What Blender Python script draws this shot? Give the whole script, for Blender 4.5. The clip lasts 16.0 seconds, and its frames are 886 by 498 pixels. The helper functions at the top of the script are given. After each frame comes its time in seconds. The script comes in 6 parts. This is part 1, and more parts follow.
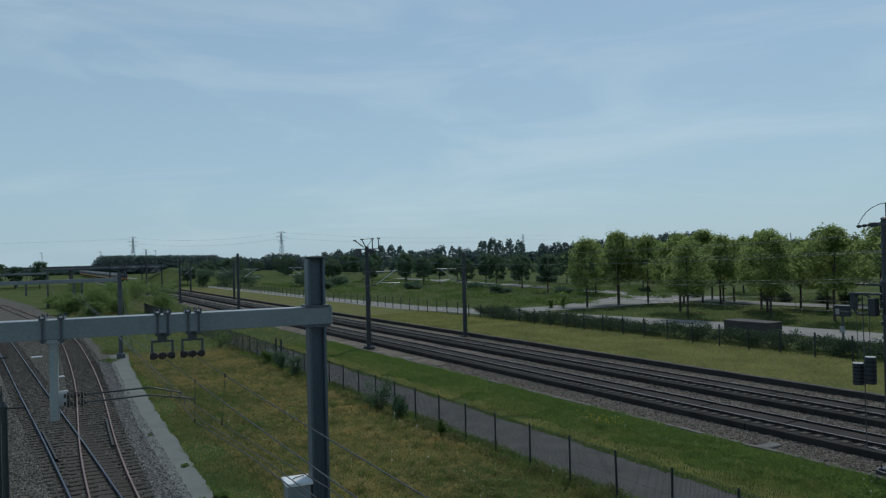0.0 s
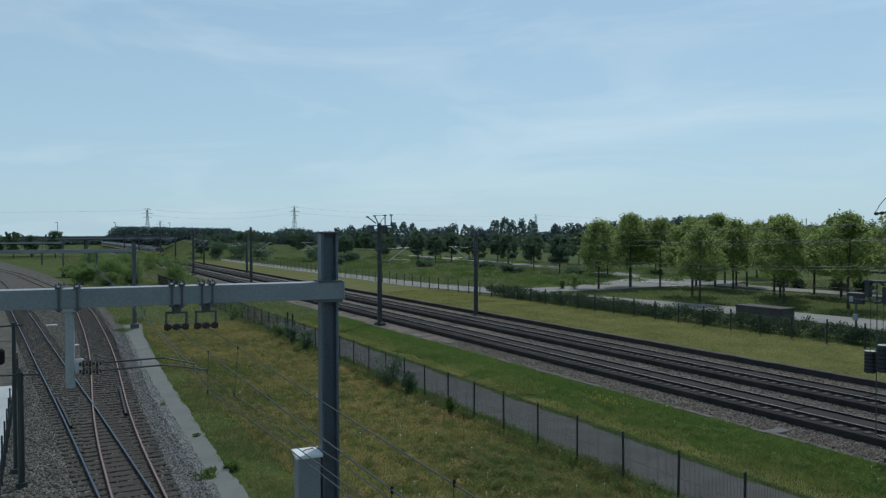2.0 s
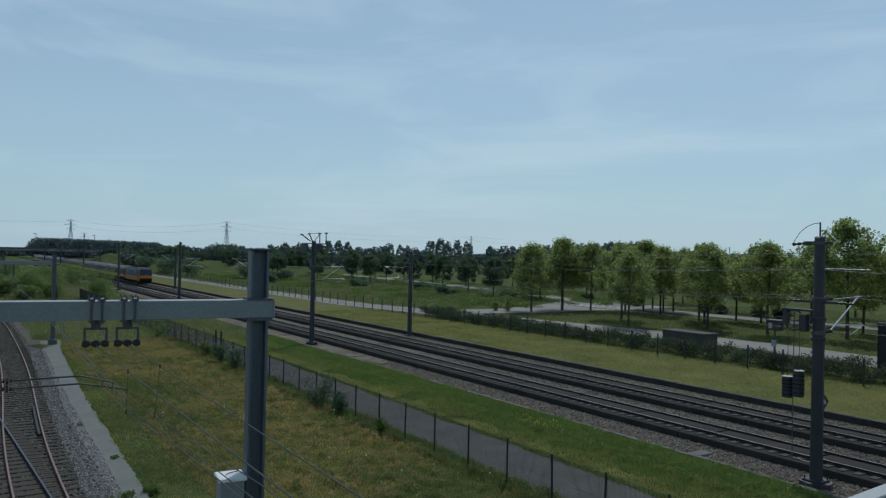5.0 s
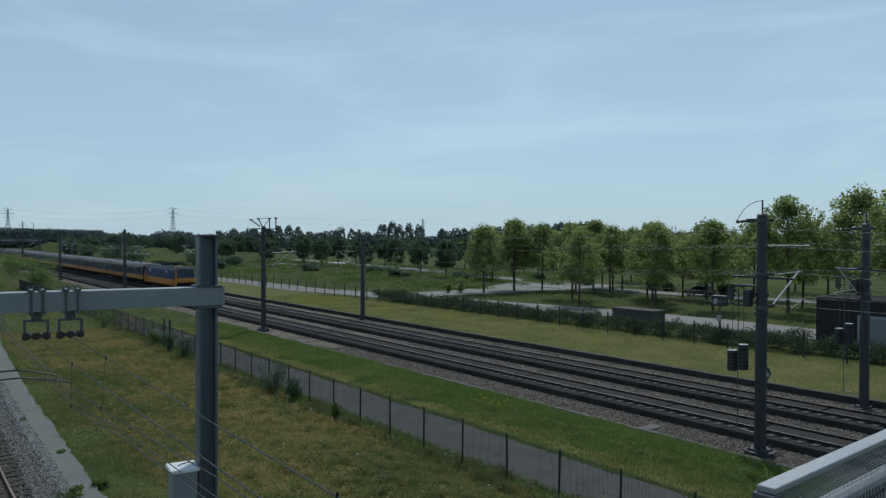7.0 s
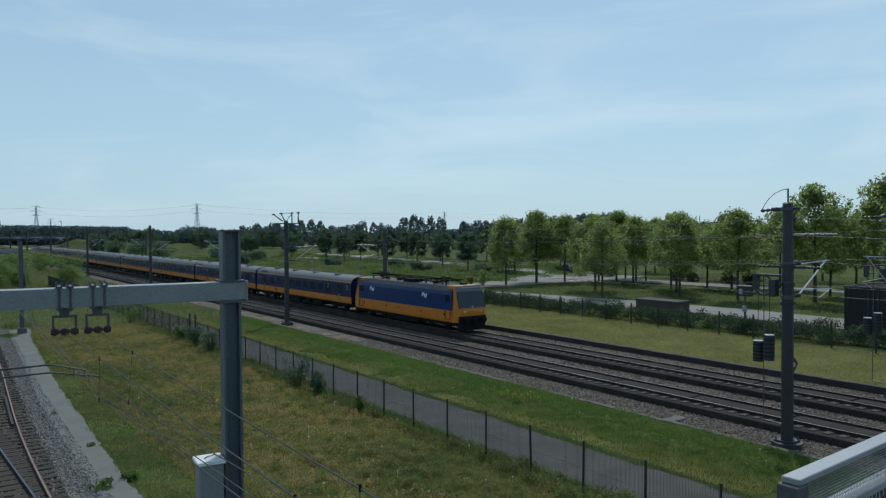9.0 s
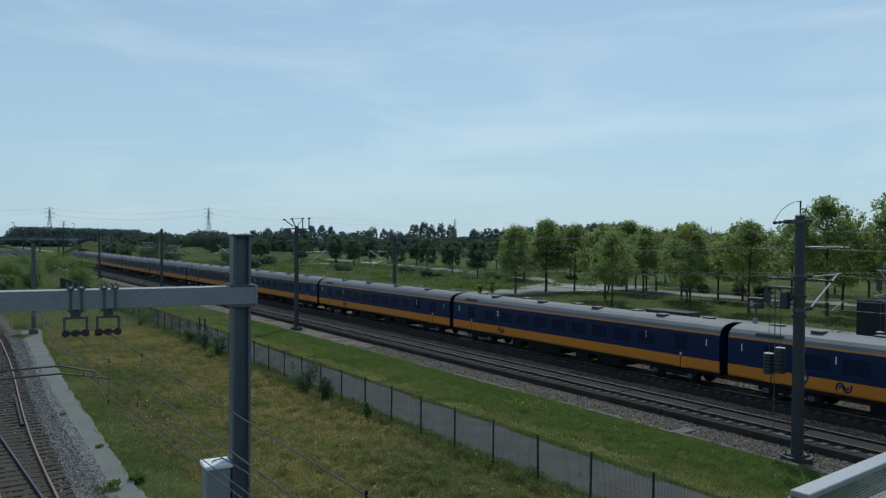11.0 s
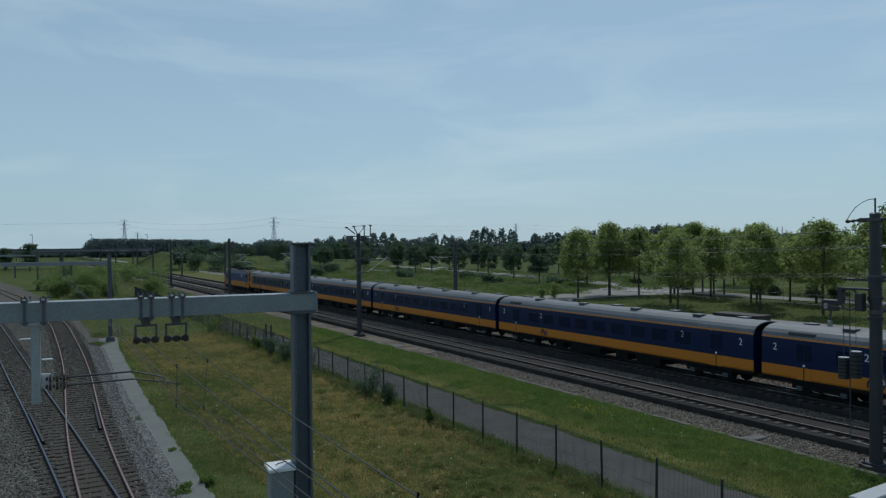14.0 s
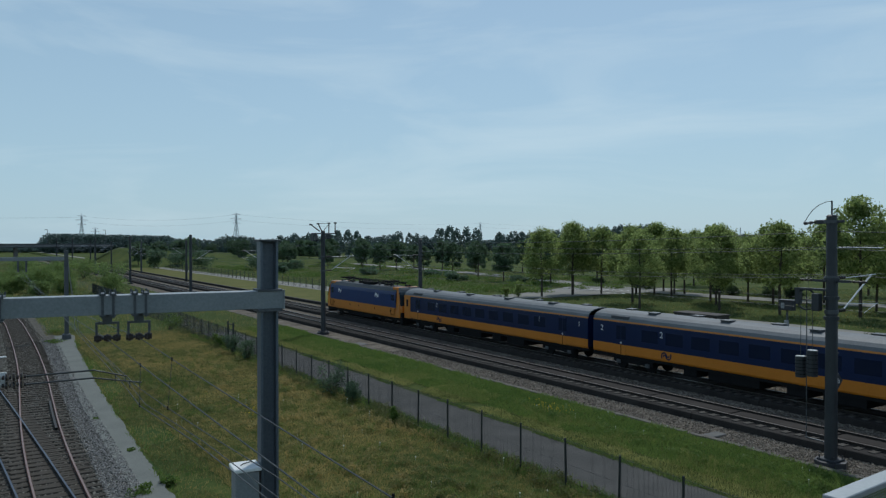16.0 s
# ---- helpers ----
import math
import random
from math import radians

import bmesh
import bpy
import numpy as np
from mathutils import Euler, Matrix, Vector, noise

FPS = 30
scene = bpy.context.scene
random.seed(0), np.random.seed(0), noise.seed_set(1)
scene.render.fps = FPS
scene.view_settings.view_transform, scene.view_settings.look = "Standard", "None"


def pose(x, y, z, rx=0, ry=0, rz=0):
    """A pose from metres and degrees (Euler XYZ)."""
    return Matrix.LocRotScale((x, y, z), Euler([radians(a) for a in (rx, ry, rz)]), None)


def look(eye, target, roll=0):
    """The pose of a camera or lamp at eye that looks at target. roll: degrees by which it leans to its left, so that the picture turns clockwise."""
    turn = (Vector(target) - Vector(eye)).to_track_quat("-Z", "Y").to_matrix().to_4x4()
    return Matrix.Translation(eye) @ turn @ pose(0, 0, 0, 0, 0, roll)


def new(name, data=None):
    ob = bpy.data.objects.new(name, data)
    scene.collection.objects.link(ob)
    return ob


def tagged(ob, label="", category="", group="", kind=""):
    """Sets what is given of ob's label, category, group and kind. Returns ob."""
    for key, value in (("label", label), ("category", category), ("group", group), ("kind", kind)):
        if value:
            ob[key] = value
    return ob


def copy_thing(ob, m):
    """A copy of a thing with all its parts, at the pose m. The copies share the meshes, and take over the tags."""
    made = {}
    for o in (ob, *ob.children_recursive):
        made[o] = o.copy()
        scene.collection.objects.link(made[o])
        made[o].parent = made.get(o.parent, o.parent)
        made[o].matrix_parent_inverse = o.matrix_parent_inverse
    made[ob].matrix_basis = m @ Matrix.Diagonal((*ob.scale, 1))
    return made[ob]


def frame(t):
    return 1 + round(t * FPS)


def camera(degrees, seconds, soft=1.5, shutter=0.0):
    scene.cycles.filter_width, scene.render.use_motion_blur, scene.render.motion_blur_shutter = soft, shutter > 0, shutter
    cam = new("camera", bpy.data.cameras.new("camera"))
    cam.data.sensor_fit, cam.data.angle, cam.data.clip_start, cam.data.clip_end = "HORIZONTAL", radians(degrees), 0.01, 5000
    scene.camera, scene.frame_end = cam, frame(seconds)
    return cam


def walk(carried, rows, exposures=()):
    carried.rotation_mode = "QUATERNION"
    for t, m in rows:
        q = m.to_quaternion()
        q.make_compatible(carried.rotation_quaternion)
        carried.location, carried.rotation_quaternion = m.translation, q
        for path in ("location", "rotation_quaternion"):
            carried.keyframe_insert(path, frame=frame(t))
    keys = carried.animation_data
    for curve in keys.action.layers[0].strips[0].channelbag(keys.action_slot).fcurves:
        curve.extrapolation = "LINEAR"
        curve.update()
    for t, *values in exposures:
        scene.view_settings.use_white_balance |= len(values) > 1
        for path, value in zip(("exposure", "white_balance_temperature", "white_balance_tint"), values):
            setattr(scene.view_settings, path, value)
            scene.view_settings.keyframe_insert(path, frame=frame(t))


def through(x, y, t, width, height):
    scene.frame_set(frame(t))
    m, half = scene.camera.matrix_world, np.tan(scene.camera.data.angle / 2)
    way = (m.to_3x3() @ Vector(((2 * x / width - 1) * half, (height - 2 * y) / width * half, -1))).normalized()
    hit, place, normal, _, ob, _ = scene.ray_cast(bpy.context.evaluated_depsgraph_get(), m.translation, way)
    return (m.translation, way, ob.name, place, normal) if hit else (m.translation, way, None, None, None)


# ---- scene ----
cam = camera(61.39, 16.0, 1.28)
H = 8.5  # eye height above the rails of the fast line
# seconds, sideways drift in x and y (metres), yaw, pitch, roll: a hand-held turn from one standpoint
TURNS = [
    (0, -0.031, -0.036, -29.29, 0.47, 1.42),
    (0.5, -0.032, -0.027, -30.32, 1.70, 0.58),
    (1, -0.046, -0.043, -29.30, 0.93, 0.71),
    (1.5, -0.038, -0.043, -29.37, -0.43, 1.26),
    (2, -0.046, -0.034, -28.35, -1.20, 0.15),
    (2.5, -0.051, -0.061, -29.61, -0.76, 0.33),
    (3, -0.044, -0.041, -31.12, -0.43, 0.07),
    (5.5, -0.002, -0.002, -33.77, 0.46, -1.30),
    (6, 0.003, 0.010, -34.79, 0.19, -0.97),
    (6.5, 0.010, 0.037, -35.54, -0.04, -0.89),
    (7, 0.016, 0.047, -36.99, -0.86, -0.26),
    (7.5, 0.040, 0.034, -38.58, -2.10, 1.06),
    (8, 0.031, 0.016, -38.20, -1.90, 0.99),
    (8.5, 0.033, 0.021, -37.03, -1.61, 0.98),
    (9, 0.025, 0.036, -35.32, -1.42, 0.38),
    (11.5, 0.023, 0.030, -34.55, -0.84, -0.45),
    (12, 0.023, 0.027, -34.20, -1.02, -0.11),
    (12.5, 0.008, 0.012, -31.28, -0.24, -0.22),
    (13, 0.002, 0.031, -30.78, -1.41, -0.44),
    (13.5, 0.002, -0.027, -28.17, 1.16, -0.45),
    (14, 0.060, -0.070, -29.85, -0.43, 0.50),
    (14.5, 0.021, -0.001, -32.09, -0.89, 0.79),
    (15, 0.024, 0.032, -31.89, -0.81, 0.33),
    (15.5, 0.028, 0.037, -32.02, -0.04, -0.57),
    (16, 0.021, 0.019, -32.58, -0.58, 0.03),
]
# seconds, stops, kelvin, tint
EXPOSURES = [(t, v, 6000, 6) for t, v in ((0.0, -0.76), (1.5, -0.69), (2.0, -0.52), (3.0, -0.6), (5.5, -0.72), (6.5, -0.66), (7.5, -0.52), (8.0, -0.46), (9.0, -0.46), (11.5, -0.52), (12.5, -0.55), (13.0, -0.42), (13.5, -0.72), (14.0, -0.76), (14.5, -0.52), (15.0, -0.54), (15.5, -0.54), (16.0, -0.62))]
walk(cam, [(t, pose(dx, dy, H, 90 + p, r, y)) for t, dx, dy, y, p, r in TURNS], EXPOSURES)

# world x: across the fast line (metres from the eye), y: along it, z: up from its rail heads
SUN_AZ, SUN_EL = 49.0, 52.0
world = bpy.data.worlds.new("sky")
scene.world = world
world.use_nodes = True
wn, wl = world.node_tree.nodes, world.node_tree.links
wn.clear()
sky = wn.new("ShaderNodeTexSky")
sky.sky_type, sky.sun_disc = "NISHITA", False
sky.sun_elevation, sky.sun_rotation = radians(SUN_EL), radians(SUN_AZ)
sky.air_density, sky.dust_density, sky.ozone_density = 1.0, 0.5, 2.0
# summer haze that thins with height, and thin high cloud
tc = wn.new("ShaderNodeTexCoord")
sep = wn.new("ShaderNodeSeparateXYZ")
hz = wn.new("ShaderNodeMapRange")
hz.inputs["From Min"].default_value, hz.inputs["From Max"].default_value = 0.0, 0.75
hz.inputs["To Min"].default_value, hz.inputs["To Max"].default_value = 0.82, 0.12
haze = wn.new("ShaderNodeMix")
haze.data_type = "RGBA"
haze.inputs["B"].default_value = (5.05, 6.85, 7.9, 1)
mp = wn.new("ShaderNodeMapping")
mp.inputs["Scale"].default_value = (1.3, 1.3, 6.5)
mp.inputs["Rotation"].default_value = (0.06, 0, 0.9)
cl = wn.new("ShaderNodeTexNoise")
cl.inputs["Scale"].default_value, cl.inputs["Detail"].default_value, cl.inputs["Roughness"].default_value = 1.7, 7.0, 0.55
cl.inputs["Distortion"].default_value = 0.6
cr = wn.new("ShaderNodeMapRange")
cr.inputs["From Min"].default_value, cr.inputs["From Max"].default_value = 0.47, 0.74
cr.inputs["To Max"].default_value = 0.42
mix = wn.new("ShaderNodeMix")
mix.data_type = "RGBA"
mix.inputs["B"].default_value = (8.4, 9.3, 9.5, 1)
bg = wn.new("ShaderNodeBackground")
bg.inputs["Strength"].default_value = 0.125
wo = wn.new("ShaderNodeOutputWorld")
wl.new(tc.outputs["Generated"], sep.inputs[0])
wl.new(sep.outputs["Z"], hz.inputs["Value"])
wl.new(hz.outputs[0], haze.inputs["Factor"])
wl.new(sky.outputs[0], haze.inputs["A"])
wl.new(tc.outputs["Generated"], mp.inputs["Vector"])
wl.new(mp.outputs[0], cl.inputs["Vector"])
wl.new(cl.outputs["Fac"], cr.inputs["Value"])
wl.new(cr.outputs[0], mix.inputs["Factor"])
wl.new(haze.outputs["Result"], mix.inputs["A"])
wl.new(mix.outputs["Result"], bg.inputs["Color"])
wl.new(bg.outputs[0], wo.inputs["Surface"])

sun_data = bpy.data.lights.new("sun", "SUN")
sun_data.energy, sun_data.angle, sun_data.color = 3.1, radians(0.5), (1.0, 0.95, 0.87)
sun = new("sun", sun_data)
ce = math.cos(radians(SUN_EL))
to_sun = Vector((math.sin(radians(SUN_AZ)) * ce, math.cos(radians(SUN_AZ)) * ce, math.sin(radians(SUN_EL))))
sun.matrix_basis = look(to_sun * 300, (0, 0, 0))


# ---- materials ----
def mat(name, dark, light, scale=3.0, rough=0.8, metal=0.0, bump=0.2, fine=40.0, spread=0.25, island=0.0, gloss=None, trans=0.0):
    """Two-scale noise between two colours, with fine relief."""
    m = bpy.data.materials.new(name)
    m.use_nodes = True
    n, l = m.node_tree.nodes, m.node_tree.links
    b = n["Principled BSDF"]
    b.inputs["Roughness"].default_value, b.inputs["Metallic"].default_value = rough, metal
    if gloss is not None:
        b.inputs["Specular IOR Level"].default_value = gloss
    if trans:
        b.inputs["Transmission Weight"].default_value = trans
    c = n.new("ShaderNodeTexCoord")
    n1, n2 = n.new("ShaderNodeTexNoise"), n.new("ShaderNodeTexNoise")
    n1.inputs["Scale"].default_value, n1.inputs["Detail"].default_value = scale, 4.0
    n2.inputs["Scale"].default_value, n2.inputs["Detail"].default_value = fine, 3.0
    add = n.new("ShaderNodeMath")
    add.operation = "MULTIPLY_ADD"
    add.inputs[1].default_value = 0.5
    half = n.new("ShaderNodeMath")
    half.operation = "MULTIPLY"
    half.inputs[1].default_value = 0.5
    l.new(c.outputs["Object"], n1.inputs["Vector"])
    l.new(c.outputs["Object"], n2.inputs["Vector"])
    l.new(n2.outputs["Fac"], half.inputs[0])
    l.new(n1.outputs["Fac"], add.inputs[0])
    l.new(half.outputs[0], add.inputs[2])
    r = n.new("ShaderNodeMapRange")
    r.inputs["From Min"].default_value, r.inputs["From Max"].default_value = 0.5 - spread, 0.5 + spread
    mixer = n.new("ShaderNodeMix")
    mixer.data_type = "RGBA"
    mixer.inputs["A"].default_value, mixer.inputs["B"].default_value = (*dark, 1), (*light, 1)
    value = add.outputs[0]
    if island:
        g = n.new("ShaderNodeNewGeometry")
        k = n.new("ShaderNodeMath")
        k.operation = "MULTIPLY_ADD"
        k.inputs[1].default_value = island
        s = n.new("ShaderNodeMath")
        s.operation = "SUBTRACT"
        s.inputs[1].default_value = island / 2
        l.new(g.outputs["Random Per Island"], k.inputs[0])
        l.new(value, k.inputs[2])
        l.new(k.outputs[0], s.inputs[0])
        value = s.outputs[0]
    l.new(value, r.inputs["Value"])
    l.new(r.outputs[0], mixer.inputs["Factor"])
    l.new(mixer.outputs["Result"], b.inputs["Base Color"])
    if bump:
        bp = n.new("ShaderNodeBump")
        bp.inputs["Strength"].default_value, bp.inputs["Distance"].default_value = bump, 0.02
        l.new(n2.outputs["Fac"], bp.inputs["Height"])
        l.new(bp.outputs[0], b.inputs["Normal"])
    return m


def leaf_mat(name, dark, light, through=0.35, scale=0.35, spread=0.3, island=0.35):
    """Foliage: varies from leaf to leaf and clump to clump, and lets some light through."""
    m = mat(name, dark, light, scale, 0.6, 0, 0, 2.0, spread, island, 0.3)
    n, l = m.node_tree.nodes, m.node_tree.links
    b, out = n["Principled BSDF"], n["Material Output"]
    t = n.new("ShaderNodeBsdfTranslucent")
    ms = n.new("ShaderNodeMixShader")
    ms.inputs[0].default_value = through
    l.new(b.inputs["Base Color"].links[0].from_socket, t.inputs["Color"])
    l.new(b.outputs[0], ms.inputs[1])
    l.new(t.outputs[0], ms.inputs[2])
    l.new(ms.outputs[0], out.inputs["Surface"])
    return m


GRASS = mat("grass", (0.032, 0.062, 0.017), (0.108, 0.118, 0.034), 0.22, 0.95, 0, 0.6, 3.0, 0.16, gloss=0.05)
LAWN = mat("lawn", (0.088, 0.100, 0.032), (0.165, 0.156, 0.058), 0.30, 0.95, 0, 0.5, 4.0, 0.18, gloss=0.05)
VERGE = mat("verge", (0.030, 0.054, 0.013), (0.085, 0.100, 0.030), 0.5, 0.95, 0, 0.6, 4.0, 0.2, gloss=0.05)
BLADE = leaf_mat("grass_blade", (0.112, 0.152, 0.050), (0.49, 0.365, 0.145), 0.5, 0.16, 0.13, 0.16)
BLADE_GREEN = leaf_mat("grass_blade_green", (0.074, 0.152, 0.031), (0.225, 0.285, 0.075), 0.5, 0.4)
BLADE_LAWN = leaf_mat("lawn_blade", (0.120, 0.150, 0.040), (0.44, 0.41, 0.15), 0.5, 0.3, 0.22, 0.25)
BED_STONE = mat("bed_stone", (0.080, 0.074, 0.061), (0.285, 0.266, 0.226), 3.0, 0.95, 0, 0.2, 30, 0.3, 0.6, 0.08)
LEAF_SCRUB = leaf_mat("willow_leaf", (0.095, 0.160, 0.048), (0.27, 0.35, 0.12), 0.65, 0.3)
LEAF_BRIGHT = leaf_mat("bramble_leaf", (0.080, 0.120, 0.028), (0.25, 0.28, 0.085), 0.5, 1.2)
BLADE_OLIVE = leaf_mat("grass_blade_olive", (0.085, 0.112, 0.040), (0.235, 0.220, 0.085), 0.5, 0.5, 0.2, 0.25)
KERB = mat("kerb_concrete", (0.105, 0.096, 0.083), (0.20, 0.184, 0.160), 0.8, 0.95, 0, 0.3, 20, 0.2, gloss=0.05)
# distant grass with the veil of haze painted into its colour
FAR_GRASS_HAZED = leaf_mat("hazed_grass_blade", (0.105, 0.150, 0.062), (0.235, 0.275, 0.115), 0.5, 0.12, 0.2, 0.15)
GRAVEL_STONE = mat("gravel_stone", (0.080, 0.068, 0.055), (0.32, 0.275, 0.222), 3.0, 0.95, 0, 0.2, 30, 0.3, 0.6, 0.08)
ASPHALT = mat("asphalt", (0.072, 0.071, 0.068), (0.128, 0.124, 0.117), 0.8, 0.95, 0, 0.3, 60, 0.2, gloss=0.08)
CONCRETE = mat("concrete", (0.118, 0.115, 0.107), (0.192, 0.185, 0.174), 1.2, 0.9, 0, 0.25, 30, 0.2, gloss=0.15)
PALE_ROAD = mat("pale_road", (0.205, 0.198, 0.182), (0.310, 0.300, 0.276), 0.3, 0.95, 0, 0.2, 10, 0.2, gloss=0.08)
BALLAST = mat("ballast", (0.063, 0.058, 0.052), (0.148, 0.141, 0.127), 0.9, 0.95, 0, 1.0, 14, 0.16, gloss=0.05)
BALLAST_DARK = mat("ballast_dark", (0.058, 0.054, 0.045), (0.155, 0.145, 0.125), 1.2, 0.95, 0, 1.0, 14, 0.16, gloss=0.05)
STONE = mat("ballast_stone", (0.10, 0.096, 0.09), (0.30, 0.29, 0.27), 3.0, 0.95, 0, 0.2, 30, 0.3, 0.6, 0.1)
GRAVEL = mat("gravel", (0.078, 0.066, 0.053), (0.215, 0.186, 0.152), 1.0, 0.95, 0, 1.0, 9, 0.12, gloss=0.05)
SLAB = mat("slab_concrete", (0.027, 0.024, 0.023), (0.063, 0.058, 0.053), 0.9, 0.95, 0, 0.3, 25, 0.2, gloss=0.06)
SLEEPER = mat("sleeper_concrete", (0.064, 0.057, 0.050), (0.120, 0.108, 0.095), 2.0, 0.9, 0, 0.2, 30, 0.25, gloss=0.08)
OLD_SLEEPER = mat("old_sleeper", (0.042, 0.037, 0.031), (0.105, 0.094, 0.080), 2.0, 0.95, 0, 0.4, 25, 0.2, gloss=0.08)
RAIL = mat("rail_steel", (0.022, 0.018, 0.016), (0.05, 0.042, 0.037), 2.0, 0.6, 0.4, 0.1, 40, 0.25)
RAIL_TOP = mat("rail_head", (0.17, 0.16, 0.16), (0.30, 0.285, 0.28), 2.0, 0.36, 0.9, 0.0, 40, 0.25)
RUST = mat("rusty_rail", (0.12, 0.050, 0.035), (0.22, 0.095, 0.065), 2.0, 0.7, 0.2, 0.1, 40, 0.25)
GALV = mat("galvanised_steel", (0.26, 0.28, 0.29), (0.40, 0.42, 0.43), 1.2, 0.5, 0.35, 0.06, 30, 0.2)
GALV_DARK = mat("weathered_steel", (0.060, 0.066, 0.072), (0.12, 0.13, 0.14), 1.0, 0.55, 0.3, 0.08, 30, 0.2)
MAST = mat("mast_paint", (0.028, 0.032, 0.038), (0.053, 0.057, 0.065), 0.8, 0.5, 0.2, 0.06, 30, 0.2)
WIRE = mat("wire_copper", (0.045, 0.050, 0.052), (0.10, 0.108, 0.11), 4, 0.55, 0.4, 0, 40)
INSUL = mat("insulator_brown", (0.022, 0.016, 0.014), (0.05, 0.038, 0.034), 4, 0.35, 0, 0, 40)
BRIGHT = mat("bright_aluminium", (0.44, 0.45, 0.46), (0.60, 0.61, 0.62), 3, 0.45, 0.6, 0.05, 30)
FENCE = mat("fence_paint", (0.018, 0.024, 0.026), (0.036, 0.044, 0.046), 2, 0.5, 0.2, 0.05, 30)
WHITE = mat("white_paint", (0.66, 0.67, 0.66), (0.80, 0.81, 0.80), 2, 0.5, 0, 0.05, 30)
DARK = mat("dark_underside", (0.008, 0.008, 0.009), (0.020, 0.020, 0.021), 2, 0.8, 0.0, 0.1, 20, gloss=0.12)
LOCO_BLUE = mat("bright_blue_paint", (0.008, 0.028, 0.115), (0.012, 0.040, 0.155), 0.6, 0.3, 0, 0.02, 8, 0.3, gloss=0.3)
BLUE = mat("blue_paint", (0.004, 0.013, 0.054), (0.006, 0.019, 0.074), 0.6, 0.35, 0, 0.02, 8, 0.3, gloss=0.25)
ORANGE = mat("orange_paint", (0.50, 0.165, 0.010), (0.60, 0.215, 0.018), 0.8, 0.35, 0, 0.02, 8, 0.3)
ROOF = mat("grey_roof_paint", (0.13, 0.14, 0.145), (0.21, 0.22, 0.228), 0.7, 0.6, 0.0, 0.05, 12, 0.25, gloss=0.2)
GLASS = mat("tinted_glass", (0.004, 0.010, 0.034), (0.006, 0.014, 0.046), 1, 0.22, 0, 0, 40, gloss=0.3)
LETTER = mat("white_lettering", (0.75, 0.76, 0.77), (0.82, 0.83, 0.84), 2, 0.5, 0, 0, 30)
LAMP_GLOW = bpy.data.materials.new("headlight_glow")
LAMP_GLOW.use_nodes = True
LAMP_GLOW.node_tree.nodes["Principled BSDF"].inputs["Emission Color"].default_value = (1, 0.93, 0.8, 1)
LAMP_GLOW.node_tree.nodes["Principled BSDF"].inputs["Emission Strength"].default_value = 0.12
LAMP_GLOW.node_tree.nodes["Principled BSDF"].inputs["Base Color"].default_value = (0.16, 0.15, 0.13, 1)
DARK_ROOF = mat("dark_roof_paint", (0.055, 0.060, 0.066), (0.10, 0.108, 0.115), 0.7, 0.6, 0.1, 0.05, 12, 0.25, gloss=0.2)
WALL_DARK = mat("dark_concrete", (0.035, 0.033, 0.032), (0.075, 0.070, 0.066), 1.0, 0.95, 0, 0.3, 20, 0.2, gloss=0.05)
COPING = mat("coping_concrete", (0.070, 0.065, 0.060), (0.135, 0.126, 0.116), 0.9, 0.95, 0, 0.3, 20, 0.2, gloss=0.06)
PANEL = mat("panel_concrete", (0.034, 0.030, 0.028), (0.070, 0.063, 0.058), 0.7, 0.95, 0, 0.3, 22, 0.22, gloss=0.06)
SAND = mat("sandy_strip", (0.095, 0.082, 0.062), (0.185, 0.158, 0.120), 0.6, 0.95, 0, 0.6, 10, 0.2, gloss=0.05)
BARK = mat("bark", (0.035, 0.028, 0.022), (0.09, 0.075, 0.06), 2, 0.9, 0, 0.6, 18, 0.25)
# light green leaf, its colour paled and blued as haze would
LEAF_LIGHT_HAZED = leaf_mat("hazed_plane_leaf", (0.125, 0.180, 0.055), (0.36, 0.43, 0.15), 0.7, 0.5, 0.25, 0.5)
# dark green, lightened and blued in the colour to stand for haze
LEAF_DARK_HAZED = leaf_mat("hazed_lime_leaf", (0.060, 0.110, 0.066), (0.15, 0.215, 0.118), 0.6)
LEAF_HEDGE = leaf_mat("hedge_leaf", (0.024, 0.046, 0.022), (0.085, 0.125, 0.058), 0.4, 1.0)
LEAF_SHRUB = leaf_mat("shrub_leaf", (0.068, 0.125, 0.024), (0.175, 0.250, 0.056), 0.45)
# aerial haze is put into this leaf colour: paler and bluer
LEAF_FAR_HAZED = leaf_mat("hazed_wood_leaf", (0.075, 0.115, 0.108), (0.125, 0.175, 0.155), 0.3, 0.03)
BRICK = mat("dark_brick", (0.026, 0.026, 0.029), (0.050, 0.048, 0.050), 1.5, 0.95, 0, 0.3, 20, 0.25, gloss=0.1)


# ---- mesh helpers ----
def mesh_of(bm, name, material, smooth=False):
    me = bpy.data.meshes.new(name)
    bm.normal_update()
    bm.to_mesh(me)
    bm.free()
    me.materials.append(material)
    if smooth:
        for p in me.polygons:
            p.use_smooth = True
    return me


def part(name, bm, material, parent=None, label="", smooth=False):
    ob = new(name, mesh_of(bm, name, material, smooth))
    ob.parent = parent
    if label:
        ob["label"] = label
    return ob


def empty(name, m, label, category, group="", kind=""):
    ob = new(name)
    ob.matrix_basis = m
    return tagged(ob, label, category, group, kind)


